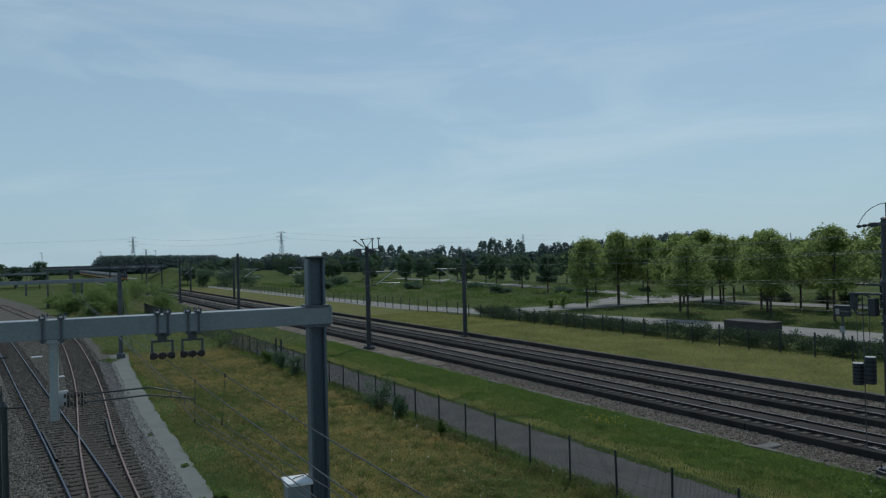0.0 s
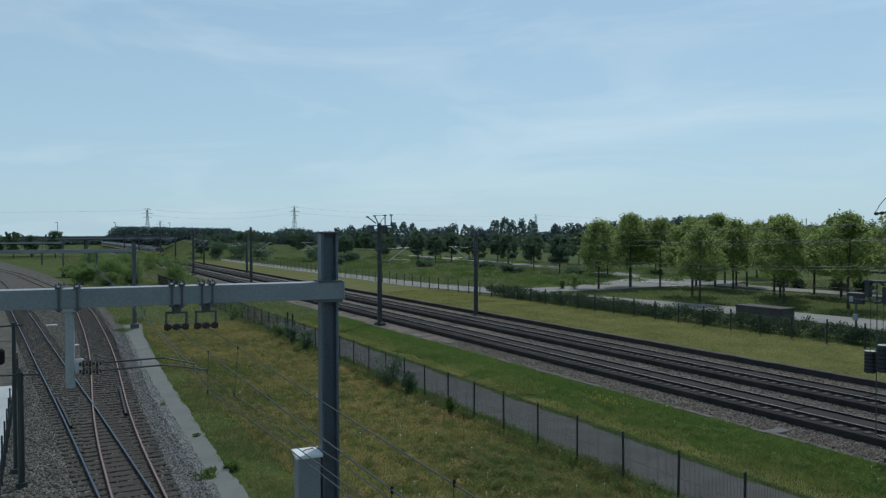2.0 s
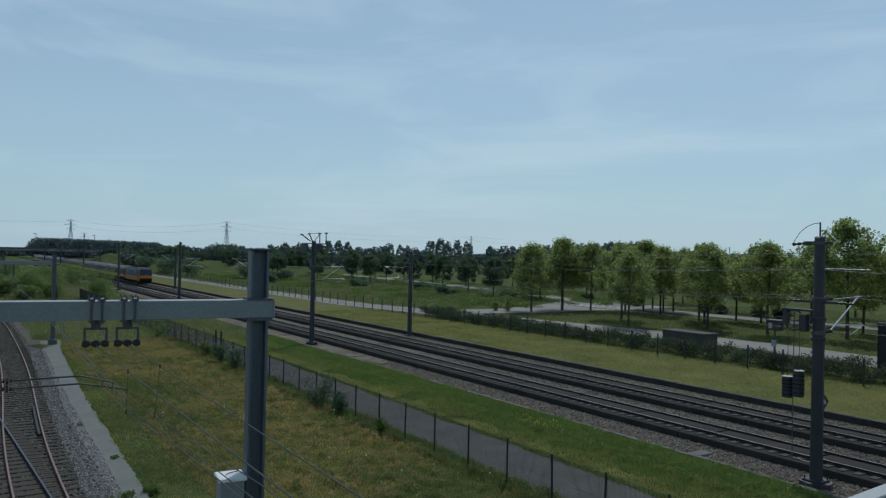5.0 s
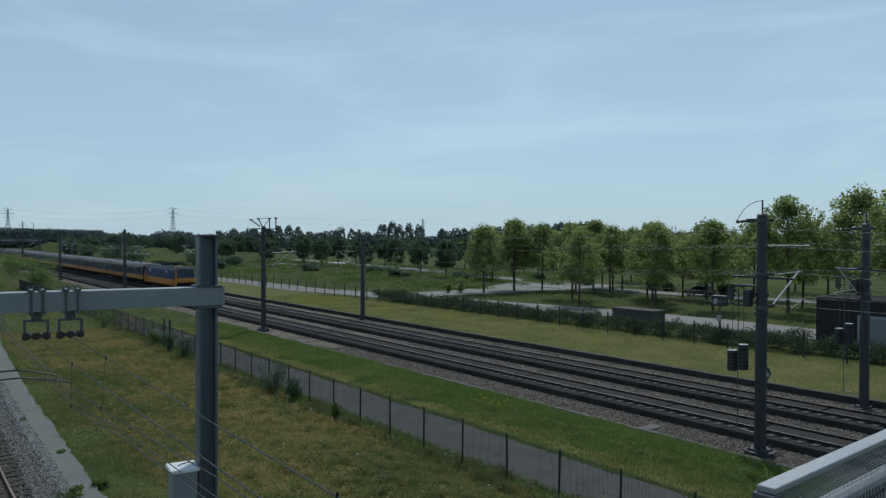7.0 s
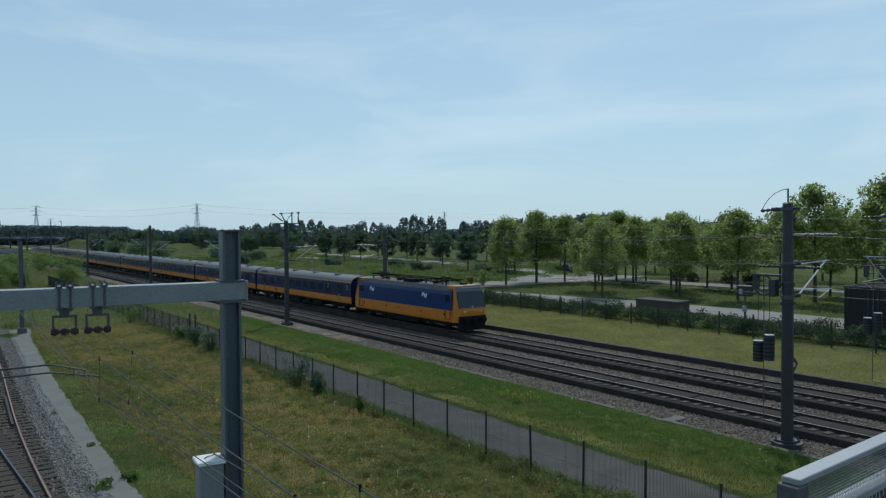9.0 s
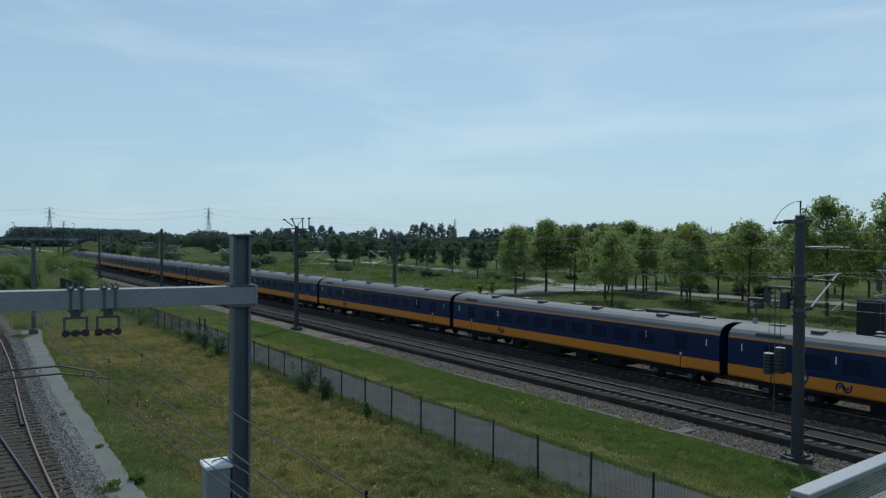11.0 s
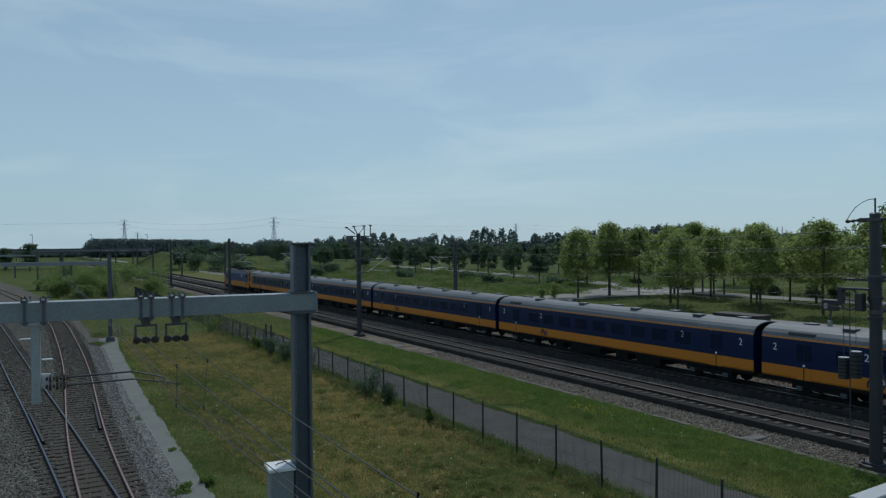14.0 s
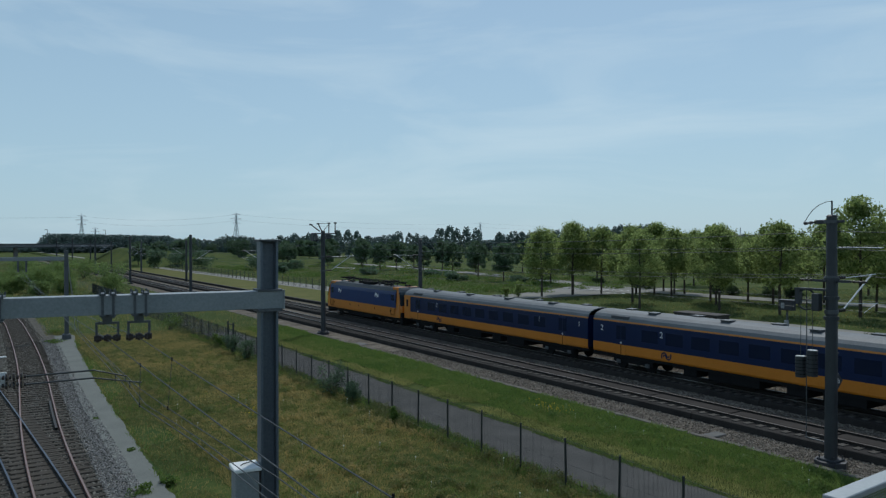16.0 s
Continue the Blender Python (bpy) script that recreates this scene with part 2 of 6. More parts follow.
def box(bm, x0, y0, z0, x1, y1, z1, bevel=0.0, m=None):
    v = bmesh.ops.create_cube(bm, size=1.0)["verts"]
    for p in v:
        p.co = Vector((x0 + (p.co.x + 0.5) * (x1 - x0), y0 + (p.co.y + 0.5) * (y1 - y0), z0 + (p.co.z + 0.5) * (z1 - z0)))
    if m is not None:
        bmesh.ops.transform(bm, matrix=m, verts=v)
    if bevel:
        es = list({e for p in v for e in p.link_edges})
        bmesh.ops.bevel(bm, geom=es, offset=bevel, segments=1, affect="EDGES")
    return bm


def tube(bm, a, b, r0, r1=None, n=8):
    a, b = Vector(a), Vector(b)
    d = b - a
    m = Matrix.Translation((a + b) / 2) @ d.to_track_quat("Z", "Y").to_matrix().to_4x4()
    bmesh.ops.create_cone(bm, cap_ends=True, segments=n, radius1=r0, radius2=r0 if r1 is None else r1, depth=d.length, matrix=m)
    return bm


def polytube(bm, pts, r, n=5):
    """One unbroken tube along a line of points."""
    pts = [Vector(p) for p in pts]
    pts = [p for i, p in enumerate(pts) if i == 0 or (p - pts[i - 1]).length > 1e-5]
    rings = []
    for i, p in enumerate(pts):
        d = (pts[min(i + 1, len(pts) - 1)] - pts[max(i - 1, 0)]).normalized()
        a = d.cross(Vector((0, 0, 1)) if abs(d.z) < 0.95 else Vector((1, 0, 0))).normalized()
        b = d.cross(a)
        rings.append([bm.verts.new(p + a * r * math.cos(k * 2 * math.pi / n) + b * r * math.sin(k * 2 * math.pi / n)) for k in range(n)])
    for r0, r1 in zip(rings, rings[1:]):
        for k in range(n):
            bm.faces.new((r0[k], r0[(k + 1) % n], r1[(k + 1) % n], r1[k]))
    bm.faces.new(rings[0]), bm.faces.new(list(reversed(rings[-1])))
    bmesh.ops.recalc_face_normals(bm, faces=bm.faces)
    return bm


def ribbon(bm, pts, z0=None):
    """A strip from rows of (left, right) points."""
    prev = None
    for a, b in pts:
        cur = (bm.verts.new(a), bm.verts.new(b))
        if prev:
            bm.faces.new((prev[0], prev[1], cur[1], cur[0]))
        prev = cur
    return bm


def extrude_y(bm, prof, ys, close=True, caps=True):
    """A section of (x, z) points carried along y."""
    rings = [[bm.verts.new((x, y, z)) for x, z in prof] for y in ys]
    n = len(prof)
    for r0, r1 in zip(rings, rings[1:]):
        for i in range(n if close else n - 1):
            bm.faces.new((r0[i], r0[(i + 1) % n], r1[(i + 1) % n], r1[i]))
    if caps and close:
        bm.faces.new(rings[0])
        bm.faces.new(list(reversed(rings[-1])))
    bmesh.ops.recalc_face_normals(bm, faces=bm.faces)
    return bm


def B():
    return bmesh.new()


def ground_z(x, y=0.0):
    """The lie of the land across the line."""
    xs = (-400, 7.8, 17.7, 18.5, 25.2, 28.4, 41.9, 42.1, 5000)
    zs = (0.03, 0.03, -0.14, -0.32, -0.36, -0.58, -0.58, -0.02, -0.02)
    return float(np.interp(x, xs, zs))


# ---- ground, roads, tracks ----
XS = [-3500, -1200, -400, -120, -40, -12, -6, 0, 4, 7.8, 10, 14, 17.7, 18.5, 22, 25.2, 28.4, 34, 41.9, 42.1, 47, 53, 60, 75, 100, 140, 220, 400, 900, 3500]
YS = [-600, -100, -20, 0, 10, 20, 35, 50, 70, 95, 130, 180, 260, 400, 700, 1300, 3800]
bm = B()
grid = [[bm.verts.new((x, y, ground_z(x))) for x in XS] for y in YS]
for j in range(len(YS) - 1):
    for i in range(len(XS) - 1):
        bm.faces.new((grid[j][i], grid[j][i + 1], grid[j + 1][i + 1], grid[j + 1][i]))
tagged(part("ground", bm, GRASS), "rough summer grassland, partly dry and yellowed", "grass", kind="structure")


def strip(name, x0, x1, y0, y1, z, material, label, category, thick=0.05, steps=1):
    bm = B()
    box(bm, x0, y0, z - thick, x1, y1, z)
    return tagged(part(name, bm, material), label, category, kind="structure")


def road(name, pts, width, z, material, label, thick=0.06):
    bm = B()
    rows = []
    for i, (x, y) in enumerate(pts):
        a = Vector(pts[max(i - 1, 0)])
        b = Vector(pts[min(i + 1, len(pts) - 1)])
        d = (b - a).normalized()
        w = width if not isinstance(width, (list, tuple)) else width[i]
        nrm = Vector((d.y, -d.x)) * w / 2
        rows.append(((x - nrm.x, y - nrm.y, z), (x + nrm.x, y + nrm.y, z)))
    ribbon(bm, rows)
    geom = bmesh.ops.extrude_face_region(bm, geom=list(bm.faces))["geom"]
    bmesh.ops.translate(bm, verts=[g for g in geom if isinstance(g, bmesh.types.BMVert)], vec=(0, 0, -thick))
    bmesh.ops.recalc_face_normals(bm, faces=bm.faces)
    return tagged(part(name, bm, material), label, "road", kind="structure")


strip("pavement_service_path", 18.55, 21.95, -30, 330, -0.27, ASPHALT, "grey asphalt service path beside the fence", "path")
strip("verge", 22.0, 27.88, -30, 330, -0.33, VERGE, "green grass verge beside the tracks", "grass")


def stone_row(name, x0, x1, y0, y1, y_end, z, thick, length, material, label, piece, seed):
    """A row of single stones from y0 to y1, and a plain run of the same beyond."""
    row = empty(name, pose(0, 0, 0), label, "kerb", kind="structure")
    me = mesh_of(box(B(), x0 - (x0 + x1) / 2, -length / 2 + 0.012, -thick, x1 - (x0 + x1) / 2, length / 2 - 0.012, 0, 0.012), piece, material)
    rn = random.Random(seed)
    y = y0
    while y < y1:
        ob = new(piece, me)
        ob.parent = row
        ob.matrix_basis = pose((x0 + x1) / 2 + rn.uniform(-0.015, 0.015), y + length / 2, z + rn.uniform(-0.018, 0.01), rn.uniform(-0.5, 0.5), rn.uniform(-1.5, 1.5), rn.uniform(-0.5, 0.5))
        y += length
    part("far_run", box(B(), x0, y + 0.01, z - thick, x1, y_end, z), material, row)
    return row


stone_row("track_kerb", 27.9, 28.2, 6, 92, 400, -0.28, 0.25, 1.0, KERB, "low weathered concrete edging along the gravel bed", "kerb_stone", 15)
strip("gravel_bed", 28.22, 41.6, -60, 420, -0.50, GRAVEL, "beige gravel beds around the slab tracks", "gravel", 0.1)
strip("sand_strip", 40.3, 41.6, -60, 420, -0.32, SAND, "sandy strip at the foot of the wall", "sand", 0.2)
strip("retaining_wall", 41.62, 41.9, -60, 420, 0.02, WALL_DARK, "low dark concrete retaining wall along the lawn", "wall", 0.6)
stone_row("wall_coping", 41.57, 41.95, 4, 104, 420, 0.065, 0.045, 2.0, COPING, "thin weathered coping slabs on the retaining wall", "coping_slab", 16)
strip("lawn", 42.0, 53.0, -60, 330, 0.03, LAWN, "short yellow-green grass strip", "grass", 0.08)

road("road_parallel", [(50, 700), (52, 330), (54, 156), (55, 110), (59, 92), (66, 60), (67.5, 45), (67, 34), (64, 15), (58, -20)],
     [3, 3, 4.5, 6, 7, 7, 7, 7, 7, 7], 0.05, PALE_ROAD, "pale asphalt road behind the hedge")
road("road_back", [(150, 600), (135, 400), (125, 261), (116, 175), (107, 126), (101.5, 104), (97.6, 86), (97.2, 72), (99.2, 57), (104, 40), (112, 5), (125, -40), (160, -150)],
     5.5, 0.07, PALE_ROAD, "pale country road lined with trees")
road("road_junction", [(60, 91), (72, 90), (84, 92), (94, 94), (103, 98)], [7, 8, 12, 18, 22], 0.09, PALE_ROAD, "pale road junction with white markings")


# ---- fast line: two slab tracks ----
NEAR_X, FAR_X, GAUGE = 32.4, 38.0, 1.5
SL_MESH = mesh_of(box(B(), -1.30, -0.15, 0, -0.62, 0.15, 0.085, 0.02), "sleeper", SLEEPER)
PANEL_L = 5.2
PANEL_MESH = mesh_of(box(B(), -0.56, -PANEL_L / 2 + 0.07, -0.17, 0.56, PANEL_L / 2 - 0.07, -0.075, 0.015), "infill_panel", PANEL)
CLIP_MESH = mesh_of(box(box(B(), -0.13, -0.06, 0, -0.06, 0.06, 0.045), 0.06, -0.06, 0, 0.13, 0.06, 0.045), "rail_clip", DARK)
RAILBM = lambda x, y0, y1, z: box(box(box(B(), x - 0.075, y0, z - 0.172, x + 0.075, y1, z - 0.145), x - 0.012, y0, z - 0.146, x + 0.012, y1, z - 0.04), x - 0.036, y0, z - 0.045, x + 0.036, y1, z - 0.006)


def shared_piece(name, me, parent, m):
    ob = new(name, me)
    ob.parent = parent
    ob.matrix_basis = m
    return ob


def slab_track(xc, name, y_parts):
    tr = empty(name, pose(xc, 0, 0), "railway track with steel rails on a raised concrete slab", "railway track", kind="structure")
    prof = [(-1.60, -0.56), (-1.58, -0.19), (-1.54, -0.165), (1.54, -0.165), (1.58, -0.19), (1.60, -0.56)]
    y = -40.0
    while y < 420:
        step = 13.0 if y < 120 else 50.0
        part("slab", extrude_y(B(), prof, [y, y + step - (0.06 if step < 20 else 0)]), SLAB, tr)
        y += step
    for sx in (-1, 1):
        r = part("rail", RAILBM(sx * GAUGE / 2, -60, 420, 0), RAIL, tr)
        part("rail_head", box(B(), sx * GAUGE / 2 - 0.034, -60, -0.006, sx * GAUGE / 2 + 0.034, 420, 0.0), RAIL_TOP, r, "polished steel rail head")
    y = -5.0
    while y < 190:
        shared_piece("infill_panel", PANEL_MESH, tr, pose(0, y, 0))
        y += PANEL_L
    rest = B()
    for i in range(0, 300):
        y = -2 + i * 0.65
        for mirror in (0, 1):
            if y_parts[0] <= y < y_parts[1]:
                ob = new("sleeper", SL_MESH)
                ob.parent = tr
                ob.matrix_basis = pose(0, y, -0.205, 0, 0, 180 * mirror)
                if y < y_parts[0] + 34:
                    shared_piece("rail_clip", CLIP_MESH, tr, pose(GAUGE / 2 * (2 * mirror - 1), y, -0.122))
            elif y < 150:
                m = pose(0, y, -0.205, 0, 0, 180 * mirror)
                box(rest, -1.30, -0.15, 0, -0.62, 0.15, 0.085, 0, m)
    st = part("sleepers", rest, SLEEPER, tr)
    st["kind"] = "stuff"
    return tr


slab_track(NEAR_X, "track_near", (8, 56))
slab_track(FAR_X, "track_far", (14, 62))


# ---- yard tracks ----
YARD_Z = 0.25
BED_Z = 0.085


def smooth_line(pts, step=0.6):
    """Even points on a smooth line x(y)."""
    ys = np.array([p[0] for p in pts], float)
    xs = np.array([p[1] for p in pts], float)
    yy = np.arange(ys[0], ys[-1], 0.25)
    xx = np.interp(yy, ys, xs)
    k = np.ones(49) / 49
    xx = np.convolve(np.pad(xx, 24, mode="reflect", reflect_type="odd"), k, "valid")
    return [(float(np.interp(y, yy, xx)), float(y)) for y in np.arange(ys[0], ys[-1] - 0.5, step)]


RED = smooth_line([(-20, 2.75), (10, 2.66), (29, 2.57), (34.6, 2.62), (40.1, 2.86), (43.5, 3.02), (54.4, 3.55), (68, 3.87), (88.6, 4.06), (122, 2.5), (178, -3.9), (245, -15.6)])
BLUE_LINE = smooth_line([(-20, 4.9), (10, 3.15), (29, 2.04), (35.3, 1.66), (42.4, 1.21), (53.5, 0.41), (79.6, -1.27), (111, -3.35), (178, -8.9), (245, -16.7)])
THIRD = smooth_line([(29, -7.6), (67, -8.9), (111, -10.6), (178, -15), (245, -22.3)])


def sweep_rail(line, side, w0, w1, z0, z1):
    bm = B()
    rings = []
    for i, (x, y) in enumerate(line):
        a, b = line[max(i - 1, 0)], line[min(i + 1, len(line) - 1)]
        d = Vector((b[0] - a[0], b[1] - a[1])).normalized()
        nx, ny = d.y, -d.x
        o0, o1 = side - w0, side + w1
        rings.append([bm.verts.new((x + nx * o, y + ny * o, z)) for o, z in ((o0, z0), (o1, z0), (o1, z1), (o0, z1))])
    for r0, r1 in zip(rings, rings[1:]):
        for i in range(4):
            bm.faces.new((r0[i], r0[(i + 1) % 4], r1[(i + 1) % 4], r1[i]))
    bmesh.ops.recalc_face_normals(bm, faces=bm.faces)
    return bm


YS_MESH = mesh_of(box(B(), -1.3, -0.12, -0.14, 1.3, 0.12, 0.0, 0.015), "old_sleeper", OLD_SLEEPER)


def yard_track(line, name, steel, top, label, lift):
    tr = empty(name, pose(0, 0, 0), label, "railway track", kind="structure")
    for side in (-0.7525, 0.7525):
        r = part("rail", sweep_rail(line, side, 0.035, 0.035, YARD_Z - 0.15, YARD_Z - 0.006 + lift), steel, tr)
        part("rail_foot", sweep_rail(line, side, 0.07, 0.07, YARD_Z - 0.152, YARD_Z - 0.125 + lift), steel, tr)
        part("rail_head", sweep_rail(line, side, 0.03, 0.03, YARD_Z - 0.008 + lift, YARD_Z + lift), top, r)
    for i, (x, y) in enumerate(line):
        if not 20 < y < 111:
            continue
        a, b = line[i - 1], line[i + 1]
        ob = new("sleeper", YS_MESH)
        ob.parent = tr
        ob.matrix_basis = pose(x, y + 0.2 * lift / 0.002, YARD_Z - 0.100 - lift, 0, 0, -math.degrees(math.atan2(b[0] - a[0], b[1] - a[1])))
    return tr


RUST_TOP = mat("brown_rail_head", (0.20, 0.12, 0.10), (0.32, 0.22, 0.19), 2, 0.45, 0.5, 0, 30)
STEEL_BLUE = mat("blue_rail_head", (0.045, 0.052, 0.075), (0.10, 0.115, 0.155), 2, 0.4, 0.6, 0, 30)
yard_track(RED, "track_yard_rusty", RUST, RUST_TOP, "rusty yard track on old dark sleepers", 0.0)
yard_track(BLUE_LINE, "track_yard_bright", RAIL, STEEL_BLUE, "yard track with bright worn rails", 0.002)
yard_track(THIRD, "track_yard_distant", RAIL, STEEL_BLUE, "yard track running off beneath the viaduct", 0.0)


def check_rail(line, y0, y1, side, lift=0.012):
    seg = [p for p in line if y0 <= p[1] <= y1]
    return sweep_rail(seg, side, 0.05, 0.05, YARD_Z - 0.15, YARD_Z + lift)


tagged(part("check_rail", check_rail(RED, 36.8, 44, 0.60), RAIL), "short dark steel check rail beside the rusty rail", "rail", "check rails")
tagged(part("check_rail", check_rail(BLUE_LINE, 35.7, 43, -0.60), RAIL), "short dark steel check rail beside the bright rail", "rail", "check rails")

bm = B()
ribbon(bm, [((xa, y, BED_Z), (xb, y, BED_Z)) for y, xa, xb in ((-22, -12.8, 4.6), (22, -12.8, 4.63), (50, -12.8, 5.6), (74, -12.8, 6.7), (111, -13.4, 6.1), (178, -19, 1.1), (256, -29, -8.9), (379, -56, -28))])
tagged(part("ballast_bed", bm, BALLAST_DARK), "grey-brown stone ballast under the yard tracks", "ballast", kind="structure")
bm = B()
ribbon(bm, [((xa, y, BED_Z + 0.035), (xb, y, BED_Z + 0.005)) for y, xa, xb in ((-22, 3.85, 4.8), (22, 3.9, 4.8), (50, 4.63, 5.7), (71, 5.46, 6.6))])
tagged(part("ballast_shoulder", bm, BALLAST), "grey crushed stone shoulder of the yard track", "ballast", kind="structure")


def stones(n, zone, size, seed):
    rnd = np.random.RandomState(seed)
    verts, faces = [], []
    base = np.array([(1, 0, 0), (-1, 0, 0), (0, 1, 0), (0, -1, 0), (0, 0, 1), (0, 0, -1)], float)
    tri = [(0, 2, 4), (2, 1, 4), (1, 3, 4), (3, 0, 4), (2, 0, 5), (1, 2, 5), (3, 1, 5), (0, 3, 5)]
    for i in range(n):
        x, y, z = zone(rnd)
        q = Euler(rnd.uniform(0, 6.28, 3)).to_matrix()
        s = size * rnd.uniform(0.6, 1.3)
        k = len(verts)
        for b in base * rnd.uniform(0.6, 1.2, (6, 1)):
            v = q @ Vector(b * s)
            verts.append((x + v.x, y + v.y, z + v.z * 0.8))
        faces += [tuple(k + a for a in t) for t in tri]
    me = bpy.data.meshes.new("stones")
    me.from_pydata(verts, [], faces)
    return me


def shoulder_zone(rnd):
    y = 22 + 50 * rnd.uniform() ** 1.5
    return float(np.interp(y, (22, 50, 71), (3.85, 4.57, 5.46))) + rnd.uniform(-0.1, 1.05), y, BED_Z + 0.035


def gravel_zone(rnd):
    y = 9 + 45 * rnd.uniform() ** 1.6
    k = rnd.uniform()
    if k > 0.85:
        return rnd.uniform(40.0, 41.5), y * 1.3, -0.31
    return (rnd.uniform(28.25, 30.8) if k < 0.5 else rnd.uniform(34.0, 36.4)), y, -0.49


def bed_zone(rnd):
    y = 22 + 83 * rnd.uniform() ** 1.6
    return rnd.uniform(-1.5, 4.4 if y < 71 else 5.6), y, BED_Z + 0.02


for name, zone, n, size, m_, seed, lab in (("shoulder_stones", shoulder_zone, 11000, 0.055, STONE, 3, "loose grey crushed stones"), ("gravel_stones", gravel_zone, 26000, 0.06, GRAVEL_STONE, 6, "loose beige gravel stones beside the slab tracks"), ("bed_stones", bed_zone, 44000, 0.055, BED_STONE, 4, "brown-grey ballast stones")):
    me = stones(n, zone, size, seed)
    me.materials.append(m_)
    tagged(new(name, me), lab, "stones", kind="stuff")

# cracked path beside the yard, with an uneven edge
rnd = random.Random(5)
rows = []
for i in range(220):
    y = 13.4 + i * 0.279
    a = float(np.interp(y, (13.4, 28, 41, 67, 75), (4.63, 4.73, 4.93, 6.13, 6.58)))
    b = float(np.interp(y, (13.4, 28, 47, 66, 75), (5.58, 5.76, 6.41, 7.41, 8.25)))
    rows.append(((a + rnd.uniform(-0.05, 0.03), y, BED_Z + 0.05), (b + 0.07 * noise.noise((y * 0.5, 1, 0)) + rnd.uniform(-0.06, 0.04), y, BED_Z + 0.04)))
bm = ribbon(B(), rows)
tagged(part("pavement_yard_path", bm, mat("worn_path", (0.135, 0.142, 0.13), (0.21, 0.22, 0.2), 0.7, 0.95, 0, 0.2, 20, 0.2, gloss=0.05)), "narrow pale concrete path with grass growing over its edge", "path", kind="structure")

# small boxes and loose covers between the tracks
for x, y, w in ((0.78, 77.5, 0.46), (2.07, 62.6, 0.36)):
    bm = box(B(), -w, -0.16, 0, w, 0.16, 0.1, 0.02)
    o = part("cover", bm, WHITE)
    o.name = "track_box"
    o.matrix_basis = pose(x, y, BED_Z + 0.015, 0, 0, 8)
    tagged(o, "low white cover box lying between the yard rails", "cover", "track boxes")
o = part("cover", box(B(), -0.55, -0.3, 0, 0.55, 0.3, 0.12, 0.03), CONCRETE)
o.name = "cable_pit_cover"
o.matrix_basis = pose(29.0, 22.2, -0.5)
tagged(o, "flat concrete pit cover in the gravel", "cover")
o = part("cover", box(B(), -0.5, -0.8, 0, 0.5, 0.8, 0.05, 0.01), CONCRETE)
o.name = "cable_slab"
o.matrix_basis = pose(29.0, 59, -0.5)
tagged(o, "pale concrete slab at the edge of the gravel", "slab")


# ---- near portal over the yard ----
PE, PD = Vector((3.95, 10.77, 0)), Vector((-0.992, 0.121, 0)).normalized()
PA = math.degrees(math.atan2(PD.y, PD.x))


def on_portal(p, z, off=0.0):
    q = PE + PD * p + Vector((-PD.y, PD.x, 0)) * off
    return Vector((q.x, q.y, z))


portal = empty("overhead_portal", pose(0, 0, 0), "galvanised steel portal carrying overhead wires above the yard", "railway portal")
M_P = Matrix.Translation((PE.x, PE.y, 0)) @ pose(0, 0, 0, 0, 0, PA)
bm = B()
box(bm, 0.02, -0.13, 0.03, 0.055, 0.13, 8.50, 0.004, M_P)
box(bm, 0.245, -0.13, 0.03, 0.28, 0.13, 8.50, 0.004, M_P)
box(bm, 0.053, -0.05, 0.03, 0.247, -0.02, 8.50, 0, M_P)
part("post", bm, mat("portal_post_paint", (0.075, 0.095, 0.118), (0.135, 0.16, 0.19), 1.1, 0.45, 0.3, 0.08, 30, 0.22), portal)
part("post_cap", box(B(), -0.01, -0.16, 8.50, 0.31, 0.16, 8.53, 0.005, M_P), GALV_DARK, portal)
part("base_plate", box(B(), -0.2, -0.35, 0.03, 0.5, 0.35, 0.08, 0.01, M_P), GALV_DARK, portal)
BEAM = mat("dull_galvanised", (0.17, 0.19, 0.20), (0.27, 0.29, 0.30), 0.9, 0.55, 0.3, 0.08, 30, 0.2)
part("beam", box(B(), -0.05, -0.165, 7.515, 12.0, -0.14, 7.77, 0.004, M_P), BEAM, portal, "long galvanised steel beam")
part("beam", box(B(), -0.05, 0.14, 7.515, 12.0, 0.165, 7.77, 0.004, M_P), BEAM, portal, "long galvanised steel beam")
part("beam_cover", box(B(), 0.3, -0.14, 7.745, 12.0, 0.14, 7.772, 0.002, M_P), GALV, portal)
part("beam_cover", box(B(), 0.3, -0.14, 7.515, 12.0, 0.14, 7.535, 0.002, M_P), GALV, portal)
part("end_plate", box(B(), -0.065, -0.18, 7.50, -0.05, 0.18, 7.785, 0.002, M_P), GALV, portal)
part("clamp_plate", box(B(), -0.03, -0.19, 7.47, 0.33, 0.19, 7.515, 0.004, M_P), GALV_DARK, portal)
part("clamp_plate", box(B(), -0.03, -0.19, 7.772, 0.33, 0.19, 7.80, 0.004, M_P), GALV_DARK, portal)
part("splice_plate", box(B(), 0.02, -0.172, 7.53, 0.62, -0.165, 7.755, 0.002, M_P), BEAM, portal)
part("far_post", box(B(), 11.7, -0.13, 0.03, 12.0, 0.13, 8.5, 0.012, M_P), GALV_DARK, portal)
bolt = mesh_of(tube(B(), (0, 0, 0), (0, -0.018, 0), 0.014, None, 6), "bolt", GALV_DARK)
for p in (0.08, 0.25, 0.40, 0.56):
    for z in (7.575, 7.64, 7.71):
        if (p, z) in ((0.40, 7.64), (0.25, 7.71)):
            continue
        ob = new("bolt", bolt)
        ob.parent = portal
        ob.matrix_basis = M_P @ pose(p, -0.172, z)


